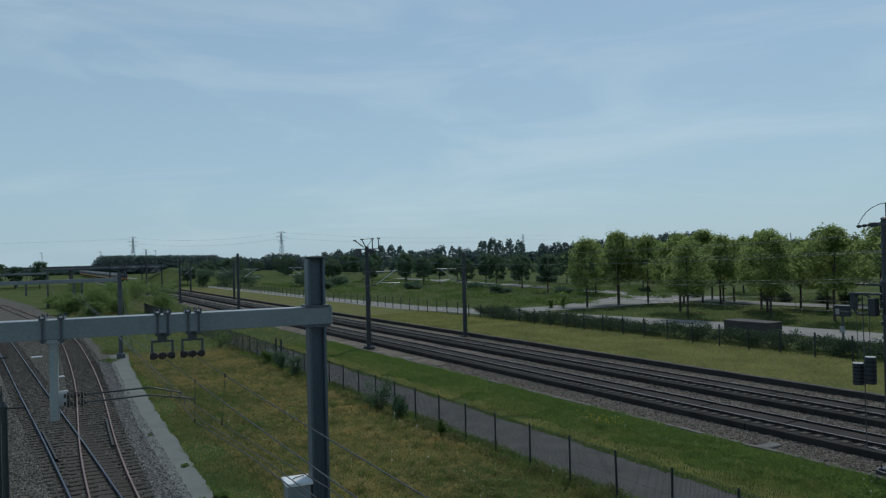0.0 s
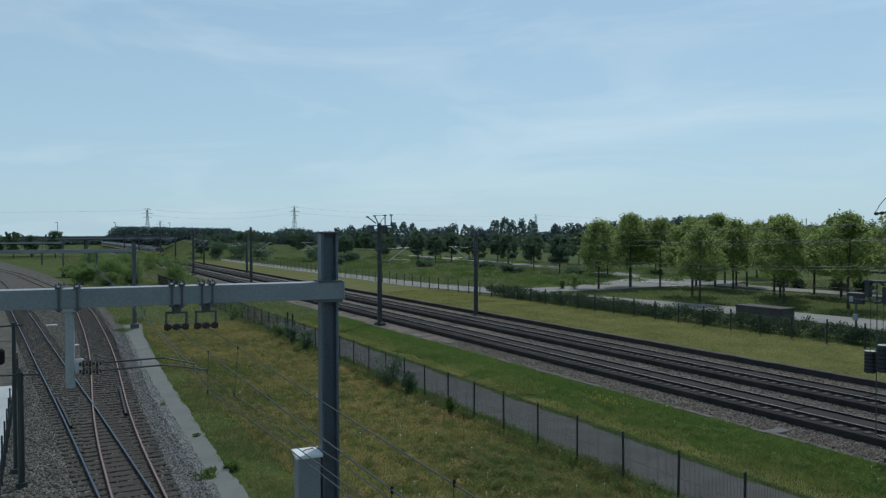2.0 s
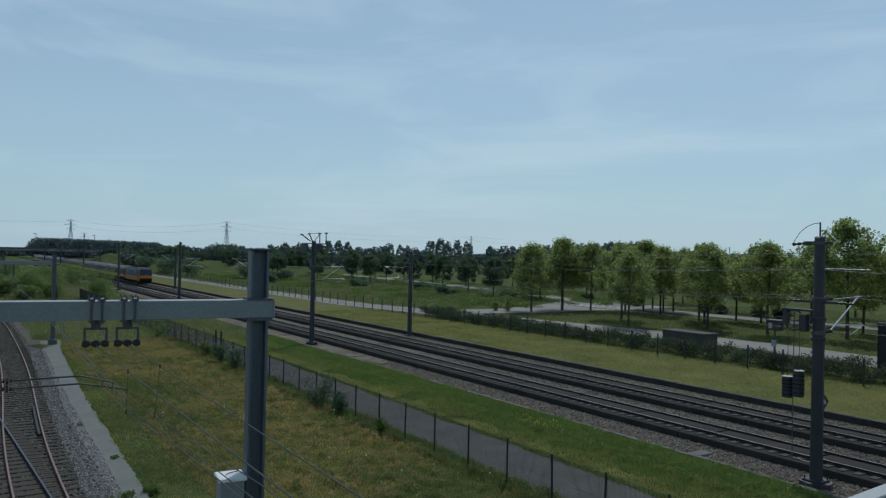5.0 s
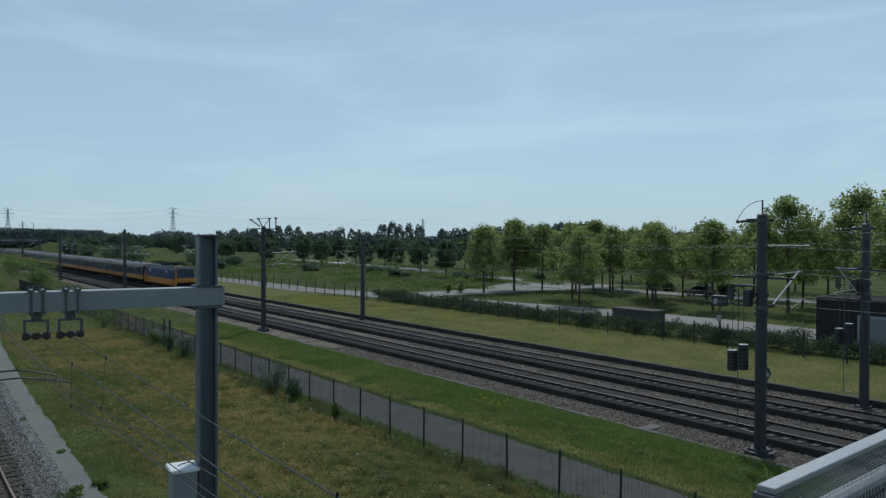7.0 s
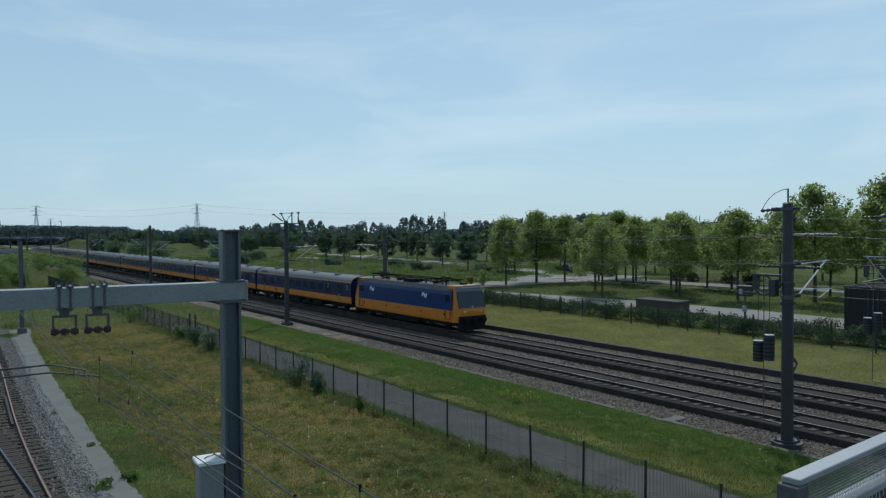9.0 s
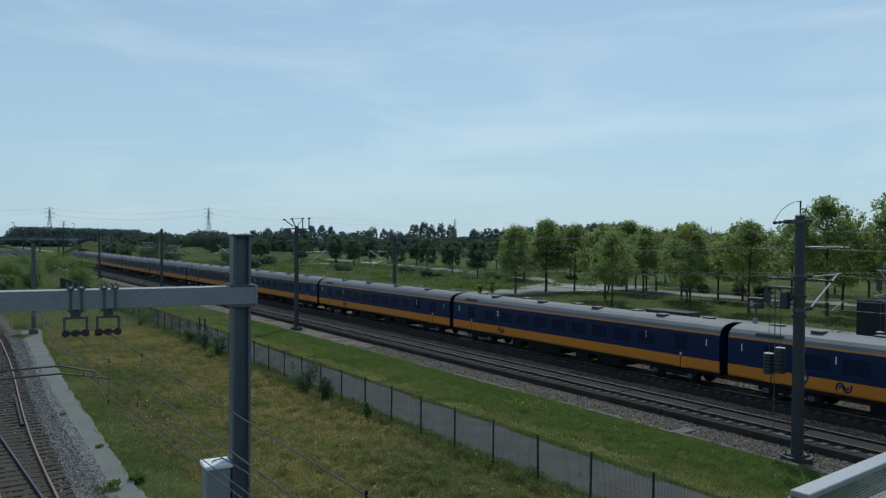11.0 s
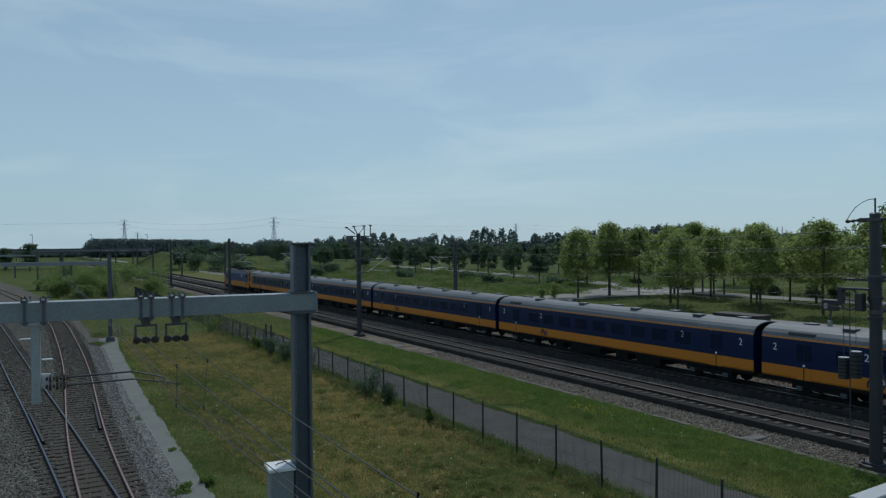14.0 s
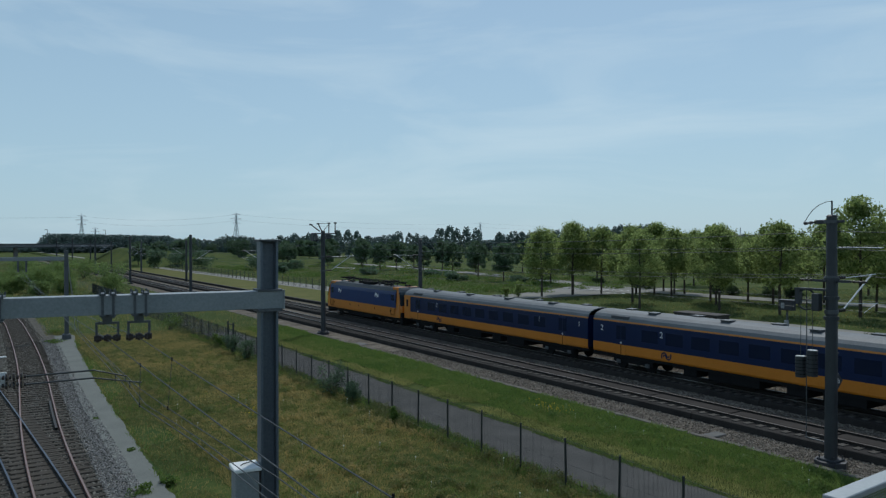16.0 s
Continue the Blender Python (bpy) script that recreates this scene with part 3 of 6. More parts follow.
def clamp(p, z1=7.47):
    bm = B()
    for o in (-0.185, 0.172):
        box(bm, p - 0.016, o, z1, p + 0.016, o + 0.013, 7.80, 0, M_P)
    box(bm, p - 0.04, -0.20, 7.775, p + 0.04, 0.20, 7.80, 0, M_P)
    box(bm, p - 0.04, -0.20, 7.49, p + 0.04, 0.20, 7.513, 0, M_P)
    for o in (-0.178, 0.178):
        tube(bm, M_P @ Vector((p - 0.03, o, 7.79)), M_P @ Vector((p - 0.03, o, 7.84)), 0.012, None, 6)
        tube(bm, M_P @ Vector((p + 0.03, o, 7.79)), M_P @ Vector((p + 0.03, o, 7.84)), 0.012, None, 6)
    part("clamp", bm, GALV_DARK, portal)


for p in (1.85, 1.99, 2.26, 2.39, 3.58, 3.80):
    clamp(p)


def hanger(p):
    """A square frame under the beam with a pair of insulators on its foot."""
    h = part("hanger_frame", B(), GALV, portal)
    bm = B()
    box(bm, p - 0.06, -0.05, 7.40, p + 0.06, 0.05, 7.515, 0, M_P)
    box(bm, p - 0.15, -0.03, 7.375, p + 0.15, 0.03, 7.405, 0.004, M_P)
    for o in (-0.135, 0.135):
        box(bm, p + o - 0.015, -0.03, 7.20, p + o + 0.015, 0.03, 7.38, 0.004, M_P)
    box(bm, p - 0.15, -0.02, 7.185, p + 0.15, 0.02, 7.205, 0, M_P)
    h.data = mesh_of(bm, "hanger_frame", GALV_DARK)
    bm = tube(B(), M_P @ Vector((p - 0.15, 0, 7.185)), M_P @ Vector((p + 0.15, 0, 7.185)), 0.022, None, 8)
    for x in (p - 0.12, p, p + 0.12):
        for k, r in ((-0.03, 0.042), (0.0, 0.055), (0.03, 0.042)):
            tube(bm, M_P @ Vector((x + k - 0.016, 0, 7.185)), M_P @ Vector((x + k + 0.016, 0, 7.185)), r, None, 10)
    part("insulator", bm, INSUL, h)


hanger(2.33)
hanger(1.93)
drop = part("drop_post", box(B(), 3.635, -0.055, 6.42, 3.745, 0.055, 7.515, 0.008, M_P), GALV, portal)
part("top_plate", box(B(), 3.56, -0.16, 7.46, 3.82, 0.16, 7.513, 0.004, M_P), GALV, drop)
part("white_label", box(B(), 3.53, -0.088, 6.60, 3.69, -0.062, 6.80, 0.004, M_P), WHITE, drop)
for z0, z1, p1 in ((6.735, 6.64, 2.08), (6.63, 6.54, 1.90)):
    bm = tube(B(), M_P @ Vector((3.30, -0.02, z0)), M_P @ Vector((2.5, -0.02, z0 + 0.02)), 0.012)
    tube(bm, M_P @ Vector((2.5, -0.02, z0 + 0.02)), M_P @ Vector((p1, -0.02, z1)), 0.010)
    tube(bm, M_P @ Vector((p1 + 0.15, -0.02, z1 + 0.03)), M_P @ Vector((p1 + 0.15, -0.02, z1 - 0.06)), 0.006)
    tube(bm, M_P @ Vector((p1 + 0.02, -0.02, z1 + 0.01)), M_P @ Vector((p1 + 0.02, -0.02, z1 - 0.07)), 0.006)
    arm = part("steady_arm", bm, WIRE, drop)
    bm = B()
    for k in range(7):
        x = 3.58 - k * 0.042
        tube(bm, M_P @ Vector((x, -0.02, z0)), M_P @ Vector((x - 0.025, -0.02, z0)), 0.05 if k % 2 else 0.026, None, 12)
    part("insulator", bm, INSUL, arm)
cab = part("control_box", box(B(), 0.32, -0.16, 4.25, 0.66, 0.2, 5.16, 0.015, M_P), BEAM, portal, "grey metal control box on the post")
part("lid", box(B(), 0.29, -0.19, 5.16, 0.69, 0.23, 5.215, 0.01, M_P), WHITE, cab, "white lid")
part("latch", box(B(), 0.46, -0.175, 4.8, 0.50, -0.16, 4.92, 0.003, M_P), DARK, cab)
for (ax, az_), (bx_, bz) in (((0.36, 5.02), (0.44, 5.05)), ((0.44, 5.05), (0.40, 4.95)), ((0.40, 4.95), (0.50, 4.96)), ((0.48, 5.08), (0.55, 4.98)), ((0.36, 4.75), (0.38, 4.62)), ((0.38, 4.62), (0.47, 4.68)), ((0.50, 4.72), (0.56, 4.60)), ((0.42, 4.52), (0.52, 4.50)), ((0.40, 4.86), (0.55, 4.83))):
    part("scrawl", tube(B(), M_P @ Vector((ax, -0.161, az_)), M_P @ Vector((bx_, -0.161, bz)), 0.009, None, 4), DARK, cab, "black scrawled stroke")
part("hook", polytube(B(), [M_P @ Vector(q) for q in ((0.38, -0.05, 5.215), (0.38, -0.05, 5.235), (0.52, 0.02, 5.235), (0.56, 0.05, 5.225))], 0.008, 5), DARK, cab)
part("bracket", box(B(), 0.26, -0.08, 4.6, 0.34, 0.08, 4.66, 0.0, M_P), GALV_DARK, cab)


# ---- far portal ----
def small_portal(x, y, beam_z, left):
    po = empty("overhead_portal", pose(x, y, 0), "weathered steel portal spanning the yard tracks", "railway portal")
    part("post", box(box(B(), -0.16, -0.16, 0.03, 0.16, 0.16, beam_z + 0.7, 0.01), -0.34, -0.34, 0.02, 0.34, 0.34, 0.6, 0.1), GALV_DARK, po)
    part("post", box(B(), -left - 0.15, -0.15, 0.03, -left + 0.15, 0.15, beam_z + 0.7, 0.01), GALV_DARK, po)
    part("beam", box(B(), -left, -0.15, beam_z - 0.16, 0.15, 0.15, beam_z + 0.16, 0.01), BEAM, po)
    for p in (-3.0, -3.6, -7.2):
        part("drop_post", box(B(), p - 0.07, -0.07, beam_z - 1.1, p + 0.07, 0.07, beam_z - 0.16), GALV_DARK, po)
    part("stay", tube(B(), (0.1, 0.2, beam_z + 0.6), (1.4, 6.5, 0.05), 0.03), GALV, po)
    part("stay", tube(B(), (0.1, 0.2, beam_z - 0.2), (1.7, 6.5, 0.05), 0.03), GALV, po)
    return po


small_portal(7.25, 71.4, 7.05, 16.7)
small_portal(3.9, 167.0, 6.83, 24.5)

# ---- yard wires ----
def wire(name, pts, r, label, category="wire", material=None, group="overhead wires"):
    return tagged(part(name, polytube(B(), pts, r, 5), material or WIRE), label, category, group)


def sag(a, b, drop_, n=8):
    a, b = Vector(a), Vector(b)
    return [a.lerp(b, i / n) - Vector((0, 0, 4 * drop_ * (i / n) * (1 - i / n))) for i in range(n + 1)]


MQ, MP = on_portal(2.33, 7.17), on_portal(1.93, 7.17)
for m0, far_x, near_x in ((MQ, 3.4, 2.35), (MP, 2.9, 2.62)):
    near_end = (near_x, -25, 7.2)
    wire("messenger_wire", sag(near_end, m0, 0.32, 14) + sag(m0, (far_x * 1.115, 71.4, 6.7), 0.5, 14), 0.0058, "thin bare messenger wire hung from the portal")
CQ = [(2.2, -25, 6.62), (1.75, 4.9, 6.74), (1.75, 6.9, 6.69), (1.67, 9.0, 6.64), (1.80, 10.9, 6.58), (3.8, 71.4, 6.2)]
CP = [(2.6, -25, 6.55), (2.1, 5.8, 6.62), (2.08, 7.3, 6.56), (2.01, 9.15, 6.54), (2.02, 10.95, 6.48), (3.25, 71.4, 6.2)]
wire("contact_wire", CQ, 0.0052, "grooved copper contact wire above the yard track")
wire("contact_wire", CP, 0.0052, "grooved copper contact wire above the yard track")
wire("contact_wire", [(a + 0.07, b, c) for a, b, c in CQ], 0.0045, "grooved copper contact wire above the yard track")
for a, b in (((1.68, 9.0, 7.10), (1.67, 9.0, 6.64)), ((2.06, 9.15, 7.11), (2.01, 9.15, 6.54)), ((1.78, 4.0, 6.97), (1.76, 4.0, 6.74)), ((2.15, 3.9, 6.98), (2.12, 3.9, 6.61))):
    o = wire("dropper", [a, b], 0.0035, "thin dropper wire with small clips", "wire", None, "droppers")
    for q in (a, b):
        part("clip", tube(B(), Vector(q) + Vector((0, 0, -0.022)), Vector(q) + Vector((0, 0, 0.022)), 0.009, None, 6), DARK, o)

# ---- masts of the fast line ----
def mast(x, y, side, kind, top=9.5):
    """side +1: arms reach to larger x. kind: plain, fork or tension."""
    ma = empty("catenary_mast", pose(x, y, 0), "dark round steel mast carrying overhead line arms", "railway mast", "masts of the fast line")
    part("pole", tube(B(), (0, 0, -0.2), (0, 0, top), 0.24, 0.20, 18), MAST, ma, smooth=False)
    bm = tube(B(), (0, 0, -0.58), (0, 0, -0.28), 0.62, 0.62, 8)
    box(bm, -0.38, -0.38, -0.28, 0.38, 0.38, -0.2, 0.02)
    part("foot", bm, MAST, ma)
    for ax, ay in ((-0.3, -0.3), (0.3, -0.3), (-0.3, 0.3), (0.3, 0.3)):
        part("anchor_bolt", tube(B(), (ax, ay, -0.2), (ax, ay, -0.06), 0.03, None, 6), MAST, ma)
    part("collar", tube(B(), (0, 0, 7.0), (0, 0, 7.12), 0.26, None, 16), GALV_DARK, ma)
    part("collar", tube(B(), (0, 0, 5.6), (0, 0, 5.75), 0.26, None, 16), GALV_DARK, ma)
    arm = part("cantilever", B(), BRIGHT, ma, "bright aluminium cantilever arm")
    bm = B()
    tip = side * 3.0
    tube(bm, (side * 0.9, 0, 5.75), (tip, 0, 7.1), 0.035)
    tube(bm, (side * 0.9, 0, 7.0), (tip + side * 0.3, 0, 7.1), 0.02)
    tube(bm, (side * 1.2, 0, 5.95), (tip + side * 0.5, 0, 5.85), 0.018)
    tube(bm, (tip + side * 0.4, 0, 5.85), (tip - side * 0.6, 0, 5.5), 0.012)
    arm.data = mesh_of(bm, "cantilever", BRIGHT)
    for z in (5.7, 7.03):
        bm = B()
        for k in range(8):
            tube(bm, (side * (0.28 + k * 0.08), 0, z), (side * (0.36 + k * 0.08), 0, z), 0.075 if k % 2 else 0.04, None, 10)
        part("insulator", bm, INSUL, arm)
    part("cap", tube(B(), (0, 0, top), (0, 0, top + 0.06), 0.23, 0.15, 16), MAST, ma)
    if kind == "fork":
        for (ax, az_), (bx_, bz) in (((-0.35, 0.0), (-1.25, 0.62)), ((-0.15, 0.05), (-0.5, 0.72)), ((0.62, -0.2), (0.62, 0.78)), ((1.28, -0.2), (1.28, 0.82))):
            h = part("horn_insulator", tube(B(), (ax, 0, top + az_), (bx_, 0, top + bz), 0.06, 0.05, 8), INSUL, ma)
            part("horn_cap", tube(B(), (bx_ - 0.14, 0, top + bz), (bx_ + 0.14, 0, top + bz), 0.07, None, 8), MAST, h)
        part("blade", tube(B(), (-0.5, 0, top + 0.72), (0.62, 0, top + 0.80), 0.025, None, 6), MAST, ma)
        part("blade", tube(B(), (0.1, 0, top + 0.1), (0.62, 0, top + 0.70), 0.03, None, 6), MAST, ma)
        part("cross_bar", box(B(), -1.2, -0.05, top - 0.28, 1.45, 0.05, top - 0.18), MAST, ma)
        bm = box(B(), -1.15, -0.3, top - 0.95, -1.08, 0.3, top - 0.2)
        box(bm, -1.08, -0.3, top - 0.95, -0.3, 0.3, top - 0.88)
        box(bm, -0.75, -0.3, top - 0.88, -0.70, 0.3, top - 0.28)
        part("platform", bm, MAST, ma)
        part("drive_box", box(B(), 0.3, -0.2, top - 0.75, 0.75, 0.2, top - 0.28, 0.02), MAST, ma)
    if kind == "tension":
        part("top_spike", tube(B(), (0, 0, top), (0, 0, top + 0.62), 0.035), MAST, ma)
        part("top_ring", tube(B(), (0, 0, top - 0.28), (0, 0, top - 0.16), 0.29, None, 16), GALV_DARK, ma)
        part("top_bracket", box(B(), -0.06, 0.2, top - 0.30, 0.06, 0.62, top - 0.14, 0.01), MAST, ma)
        part("top_bracket", box(B(), -0.06, -0.5, top - 0.26, 0.06, -0.2, top - 0.16, 0.01), MAST, ma)
        bm = B()
        for k in range(5):
            tube(bm, (0, 0.6 + k * 0.11, top - 0.22 - k * 0.01), (0, 0.71 + k * 0.11, top - 0.23 - k * 0.01), 0.065 if k % 2 == 0 else 0.035, None, 10)
        part("strain_insulator", bm, INSUL, ma)
        part("outrigger", tube(B(), (0, -0.2, 8.25), (0, -2.0, 8.25), 0.022), GALV, ma, "thin grey outrigger")
        br = part("wheel_bracket", box(box(B(), -0.15, 0.2, 6.5, 0.15, 1.5, 6.58), -0.1, 1.3, 5.9, 0.1, 1.5, 6.58), MAST, ma)
        bm = B()
        ring = [(0, 1.05 + 0.42 * math.cos(a * math.pi / 8), 6.1 + 0.42 * math.sin(a * math.pi / 8)) for a in range(17)]
        polytube(bm, ring, 0.035, 6)
        for a in range(0, 16, 4):
            tube(bm, (0, 1.05, 6.1), ring[a], 0.02)
        part("tension_wheel", bm, MAST, br)
        for wy, z0, z1 in ((1.36, 2.85, 3.7), (0.85, 2.95, 4.0)):
            w = part("balance_weight", tube(B(), (0.1, wy, z0), (0.1, wy, z1), 0.21, None, 16), MAST, ma, "stack of cylindrical tension weights")
            part("weight_cap", tube(B(), (0.1, wy, z1), (0.1, wy, z1 + 0.03), 0.2, None, 16), GALV, w)
            for k in range(1, 6):
                zz = z0 + (z1 - z0) * k / 6
                part("weight_seam", tube(B(), (0.1, wy, zz - 0.012), (0.1, wy, zz + 0.012), 0.22, None, 16), DARK, w)
            part("weight_rope", tube(B(), (0.1, wy, z1), (0.1, wy, 6.1), 0.012), WIRE, w)
        part("guide_rod", tube(B(), (0.1, 1.1, 0.35), (0.1, 1.1, 6.1), 0.02), GALV_DARK, ma)
        part("guide_foot", tube(B(), (0.1, 1.15, 0.4), (0.1, 0.1, 0.35), 0.025), GALV_DARK, ma)
        for z in (5.35, 6.15, 6.9):
            part("clamp_band", tube(B(), (0, 0, z), (0, 0, z + 0.14), 0.29, None, 16), MAST, ma)
        for sy in (-1, 1):
            tb = part("termination_arm", box(B(), -0.05, min(0, sy * 0.75), 6.86, 0.05, max(0, sy * 0.75), 6.96), MAST, ma)
            bm = B()
            for k in range(7):
                tube(bm, (0.05, sy * (0.75 + k * 0.09), 6.91), (0.05, sy * (0.84 + k * 0.09), 6.91), 0.055 if k % 2 else 0.032, None, 10)
            part("insulator", bm, INSUL, tb)
        ladder = part("cable_pipe", tube(B(), (0.26, -0.1, -0.2), (0.23, -0.1, 6.9), 0.03), GALV_DARK, ma)
        for z in (1.2, 2.6, 4.0, 5.2):
            part("pipe_clip", box(B(), 0.16, -0.15, z, 0.30, -0.05, z + 0.05), GALV_DARK, ladder)
        part("switch_box", box(B(), -0.5, 0.25, 5.7, -0.2, 0.55, 6.4, 0.02), MAST, ma)
        r45 = pose(0.50, 0, 2.85, 0, 45, 0)
        sg = part("sign", box(B(), -0.23, -0.012, -0.23, 0.23, 0.012, 0.23, 0.004, r45), MAST, ma, "dark diamond-shaped board with pale marks")
        part("sign_border", box(box(B(), -0.225, -0.016, -0.225, 0.225, 0.016, -0.19, 0, r45), -0.225, -0.016, -0.19, -0.19, 0.016, 0.225, 0, r45), GALV, sg)
        part("sign_mark", box(box(B(), 0.44, -0.018, 2.75, 0.49, 0.018, 2.97), 0.53, -0.018, 2.75, 0.58, 0.018, 2.90), WHITE, sg)
        part("sign_bracket", box(B(), 0.2, -0.02, 2.8, 0.34, 0.02, 2.88), MAST, sg)
    return ma


MAST_Y = [16.8, 67.3, 118.0, 168.5, 219, 270, 320]
for i, y in enumerate(MAST_Y):
    mast(29.2, y, 1, "tension" if i == 0 else ("fork" if i == 1 else "plain"))
    mast(41.15, y + (1.1 if i == 0 else 1.6), -1, "tension" if i == 0 else "plain", 9.3 if i == 0 else 8.7)
mast(29.2, -33.7, 1, "plain")
mast(41.15, -33.7, -1, "plain", 8.9)
ALL_Y = [-33.7] + MAST_Y
for xc in (NEAR_X, FAR_X):
    mess, cont = [], []
    for a, b in zip(ALL_Y, ALL_Y[1:]):
        mess += sag((xc - 0.1, a, 7.0), (xc - 0.1, b, 7.0), 0.65, 10)
        cont += [(xc - 0.2, a, 5.5), (xc + 0.2, b, 5.5)][:2]
    wire("messenger_wire", mess, 0.012, "thin messenger wire sagging between the masts")
    wire("contact_wire", cont, 0.010, "contact wire over the slab track")
    bm = B()
    for a, b in zip(ALL_Y[:4], ALL_Y[1:5]):
        for k in range(1, 8):
            f = k / 8
            tube(bm, (xc - 0.05, a + (b - a) * f, 7.0 - 4 * 0.65 * f * (1 - f)), (xc, a + (b - a) * f, 5.5), 0.006, None, 4)
    tagged(part("droppers", bm, WIRE), "thin dropper wires between messenger and contact wire", "wire", kind="stuff")
for x, z, k in ((29.2, 8.9, 1), (29.45, 8.2, 1), (41.0, 8.4, 1)):
    pts = []
    for a, b in zip(ALL_Y, ALL_Y[1:]):
        pts += sag((x, a, z), (x, b, z), 0.5, 8)
    wire("feeder_wire", pts, 0.013, "thin feeder wire along the masts")
for mx, my, mt in ((29.2, 16.8, 9.5), (41.15, 17.9, 9.3)):
    wire("jumper_cable", [(mx, my + a, mt + b) for a, b in ((0, 0.60), (0.25, 0.58), (0.55, 0.46), (0.80, 0.28), (0.98, 0.06), (1.10, -0.14), (1.22, -0.28))], 0.014, "dark curved jumper cable at the mast top", "cable", DARK)


# ---- the train ----
COACH_L, LOCO_L = 26.4, 18.9
HALF = 1.41


def side_strip(bm, prof, y0, y1):
    """A closed shell strip on both sides from (x, z) points of one side."""
    for sx in (-1, 1):
        sec = [(sx * x, z) for x, z in prof] + [(sx * (x - 0.05), z) for x, z in reversed(prof)]
        extrude_y(bm, sec, (y0, y1))
    return bm


def roof_shell(half, y0, y1):
    """A closed curved roof from the (x, z) points of one half, eaves first."""
    arc = half + [(-x, z) for x, z in reversed(half[:-1])]
    return extrude_y(B(), arc + [(x * 0.96, z - 0.05) for x, z in reversed(arc)], (y0, y1))


def bogie(parent, y):
    bm = box(box(B(), -1.15, y - 1.7, 0.45, -1.0, y + 1.7, 0.75), 1.0, y - 1.7, 0.45, 1.15, y + 1.7, 0.75)
    box(bm, -1.01, y - 0.3, 0.5, 1.01, y + 0.3, 0.72)
    bo = part("bogie", bm, DARK, parent)
    for wy in (-1.25, 1.25):
        bm = B()
        for sx in (-1, 1):
            tube(bm, (sx * 0.68, y + wy, 0.46), (sx * 0.82, y + wy, 0.46), 0.46, None, 20)
        tube(bm, (-0.7, y + wy, 0.46), (0.7, y + wy, 0.46), 0.08, None, 8)
        part("wheelset", bm, DARK, bo)
        for sx in (-1, 1):
            part("axle_box", box(B(), sx * 1.15 - 0.06, y + wy - 0.18, 0.36, sx * 1.15 + 0.06, y + wy + 0.18, 0.62, 0.03), GALV_DARK, bo)
    return bo


def text_mesh(s, size):
    cu = bpy.data.curves.new("figure", "FONT")
    cu.body, cu.size, cu.extrude, cu.align_x = s, size, 0.004, "CENTER"
    ob = bpy.data.objects.new("figure", cu)
    scene.collection.objects.link(ob)
    me = bpy.data.meshes.new_from_object(ob.evaluated_get(bpy.context.evaluated_depsgraph_get()))
    bpy.data.objects.remove(ob)
    me.materials.clear()
    me.materials.append(LETTER)
    return me


FIGS = {s: text_mesh(s, 0.55) for s in ("1", "2")}


def emblem_mesh(material, k=1.0):
    """Two interlocking bent strokes, drawn as plain shapes."""
    bm = B()
    for flip in (1, -1):
        pts = [(-0.60, -0.30), (-0.60, 0.06), (-0.48, 0.26), (-0.26, 0.34), (-0.06, 0.24), (0.06, 0.0), (0.20, -0.12), (0.34, -0.06), (0.38, 0.10)]
        for (a0, b0), (a1, b1) in zip(pts, pts[1:]):
            d = Vector((a1 - a0, b1 - b0))
            n_ = Vector((-d.y, d.x)).normalized() * 0.075
            o = 0.0
            q = [(a0 + n_.x, b0 + n_.y + o), (a1 + n_.x, b1 + n_.y + o), (a1 - n_.x, b1 - n_.y + o), (a0 - n_.x, b0 - n_.y + o)]
            vs = [bm.verts.new((-0.004, -flip * y * k, z * k * flip + 0.0)) for y, z in q]
            vt = [bm.verts.new((0.004, -flip * y * k, z * k * flip + 0.0)) for y, z in q]
            bm.faces.new(vs), bm.faces.new(list(reversed(vt)))
            for i in range(4):
                bm.faces.new((vs[i], vs[(i + 1) % 4], vt[(i + 1) % 4], vt[i]))
    bmesh.ops.recalc_face_normals(bm, faces=bm.faces)
    return mesh_of(bm, "emblem", material)


EMBLEM_BLUE, EMBLEM_WHITE = emblem_mesh(BLUE, 0.60), emblem_mesh(LETTER, 0.60)


def shared(name, me, parent, m, label=""):
    ob = new(name, me)
    ob.parent = parent
    ob.matrix_basis = m
    if label:
        ob["label"] = label
    return ob


WIN = mesh_of(box(B(), -0.010, -0.66, -0.38, 0.010, 0.66, 0.38, 0.01), "window", GLASS)
DOORWIN = mesh_of(box(B(), -0.012, -0.2, -0.45, 0.012, 0.2, 0.45, 0.01), "door_window", GLASS)
VENT = mesh_of(box(box(B(), -0.28, -0.3, 0, 0.28, 0.3, 0.12, 0.03), -0.32, -0.34, 0.12, 0.32, 0.34, 0.15, 0.01), "roof_vent", GALV_DARK)
DOORMARK = mesh_of(tube(B(), (-0.006, 0, 0), (0.006, 0, 0), 0.09, None, 4), "door_mark", LETTER)


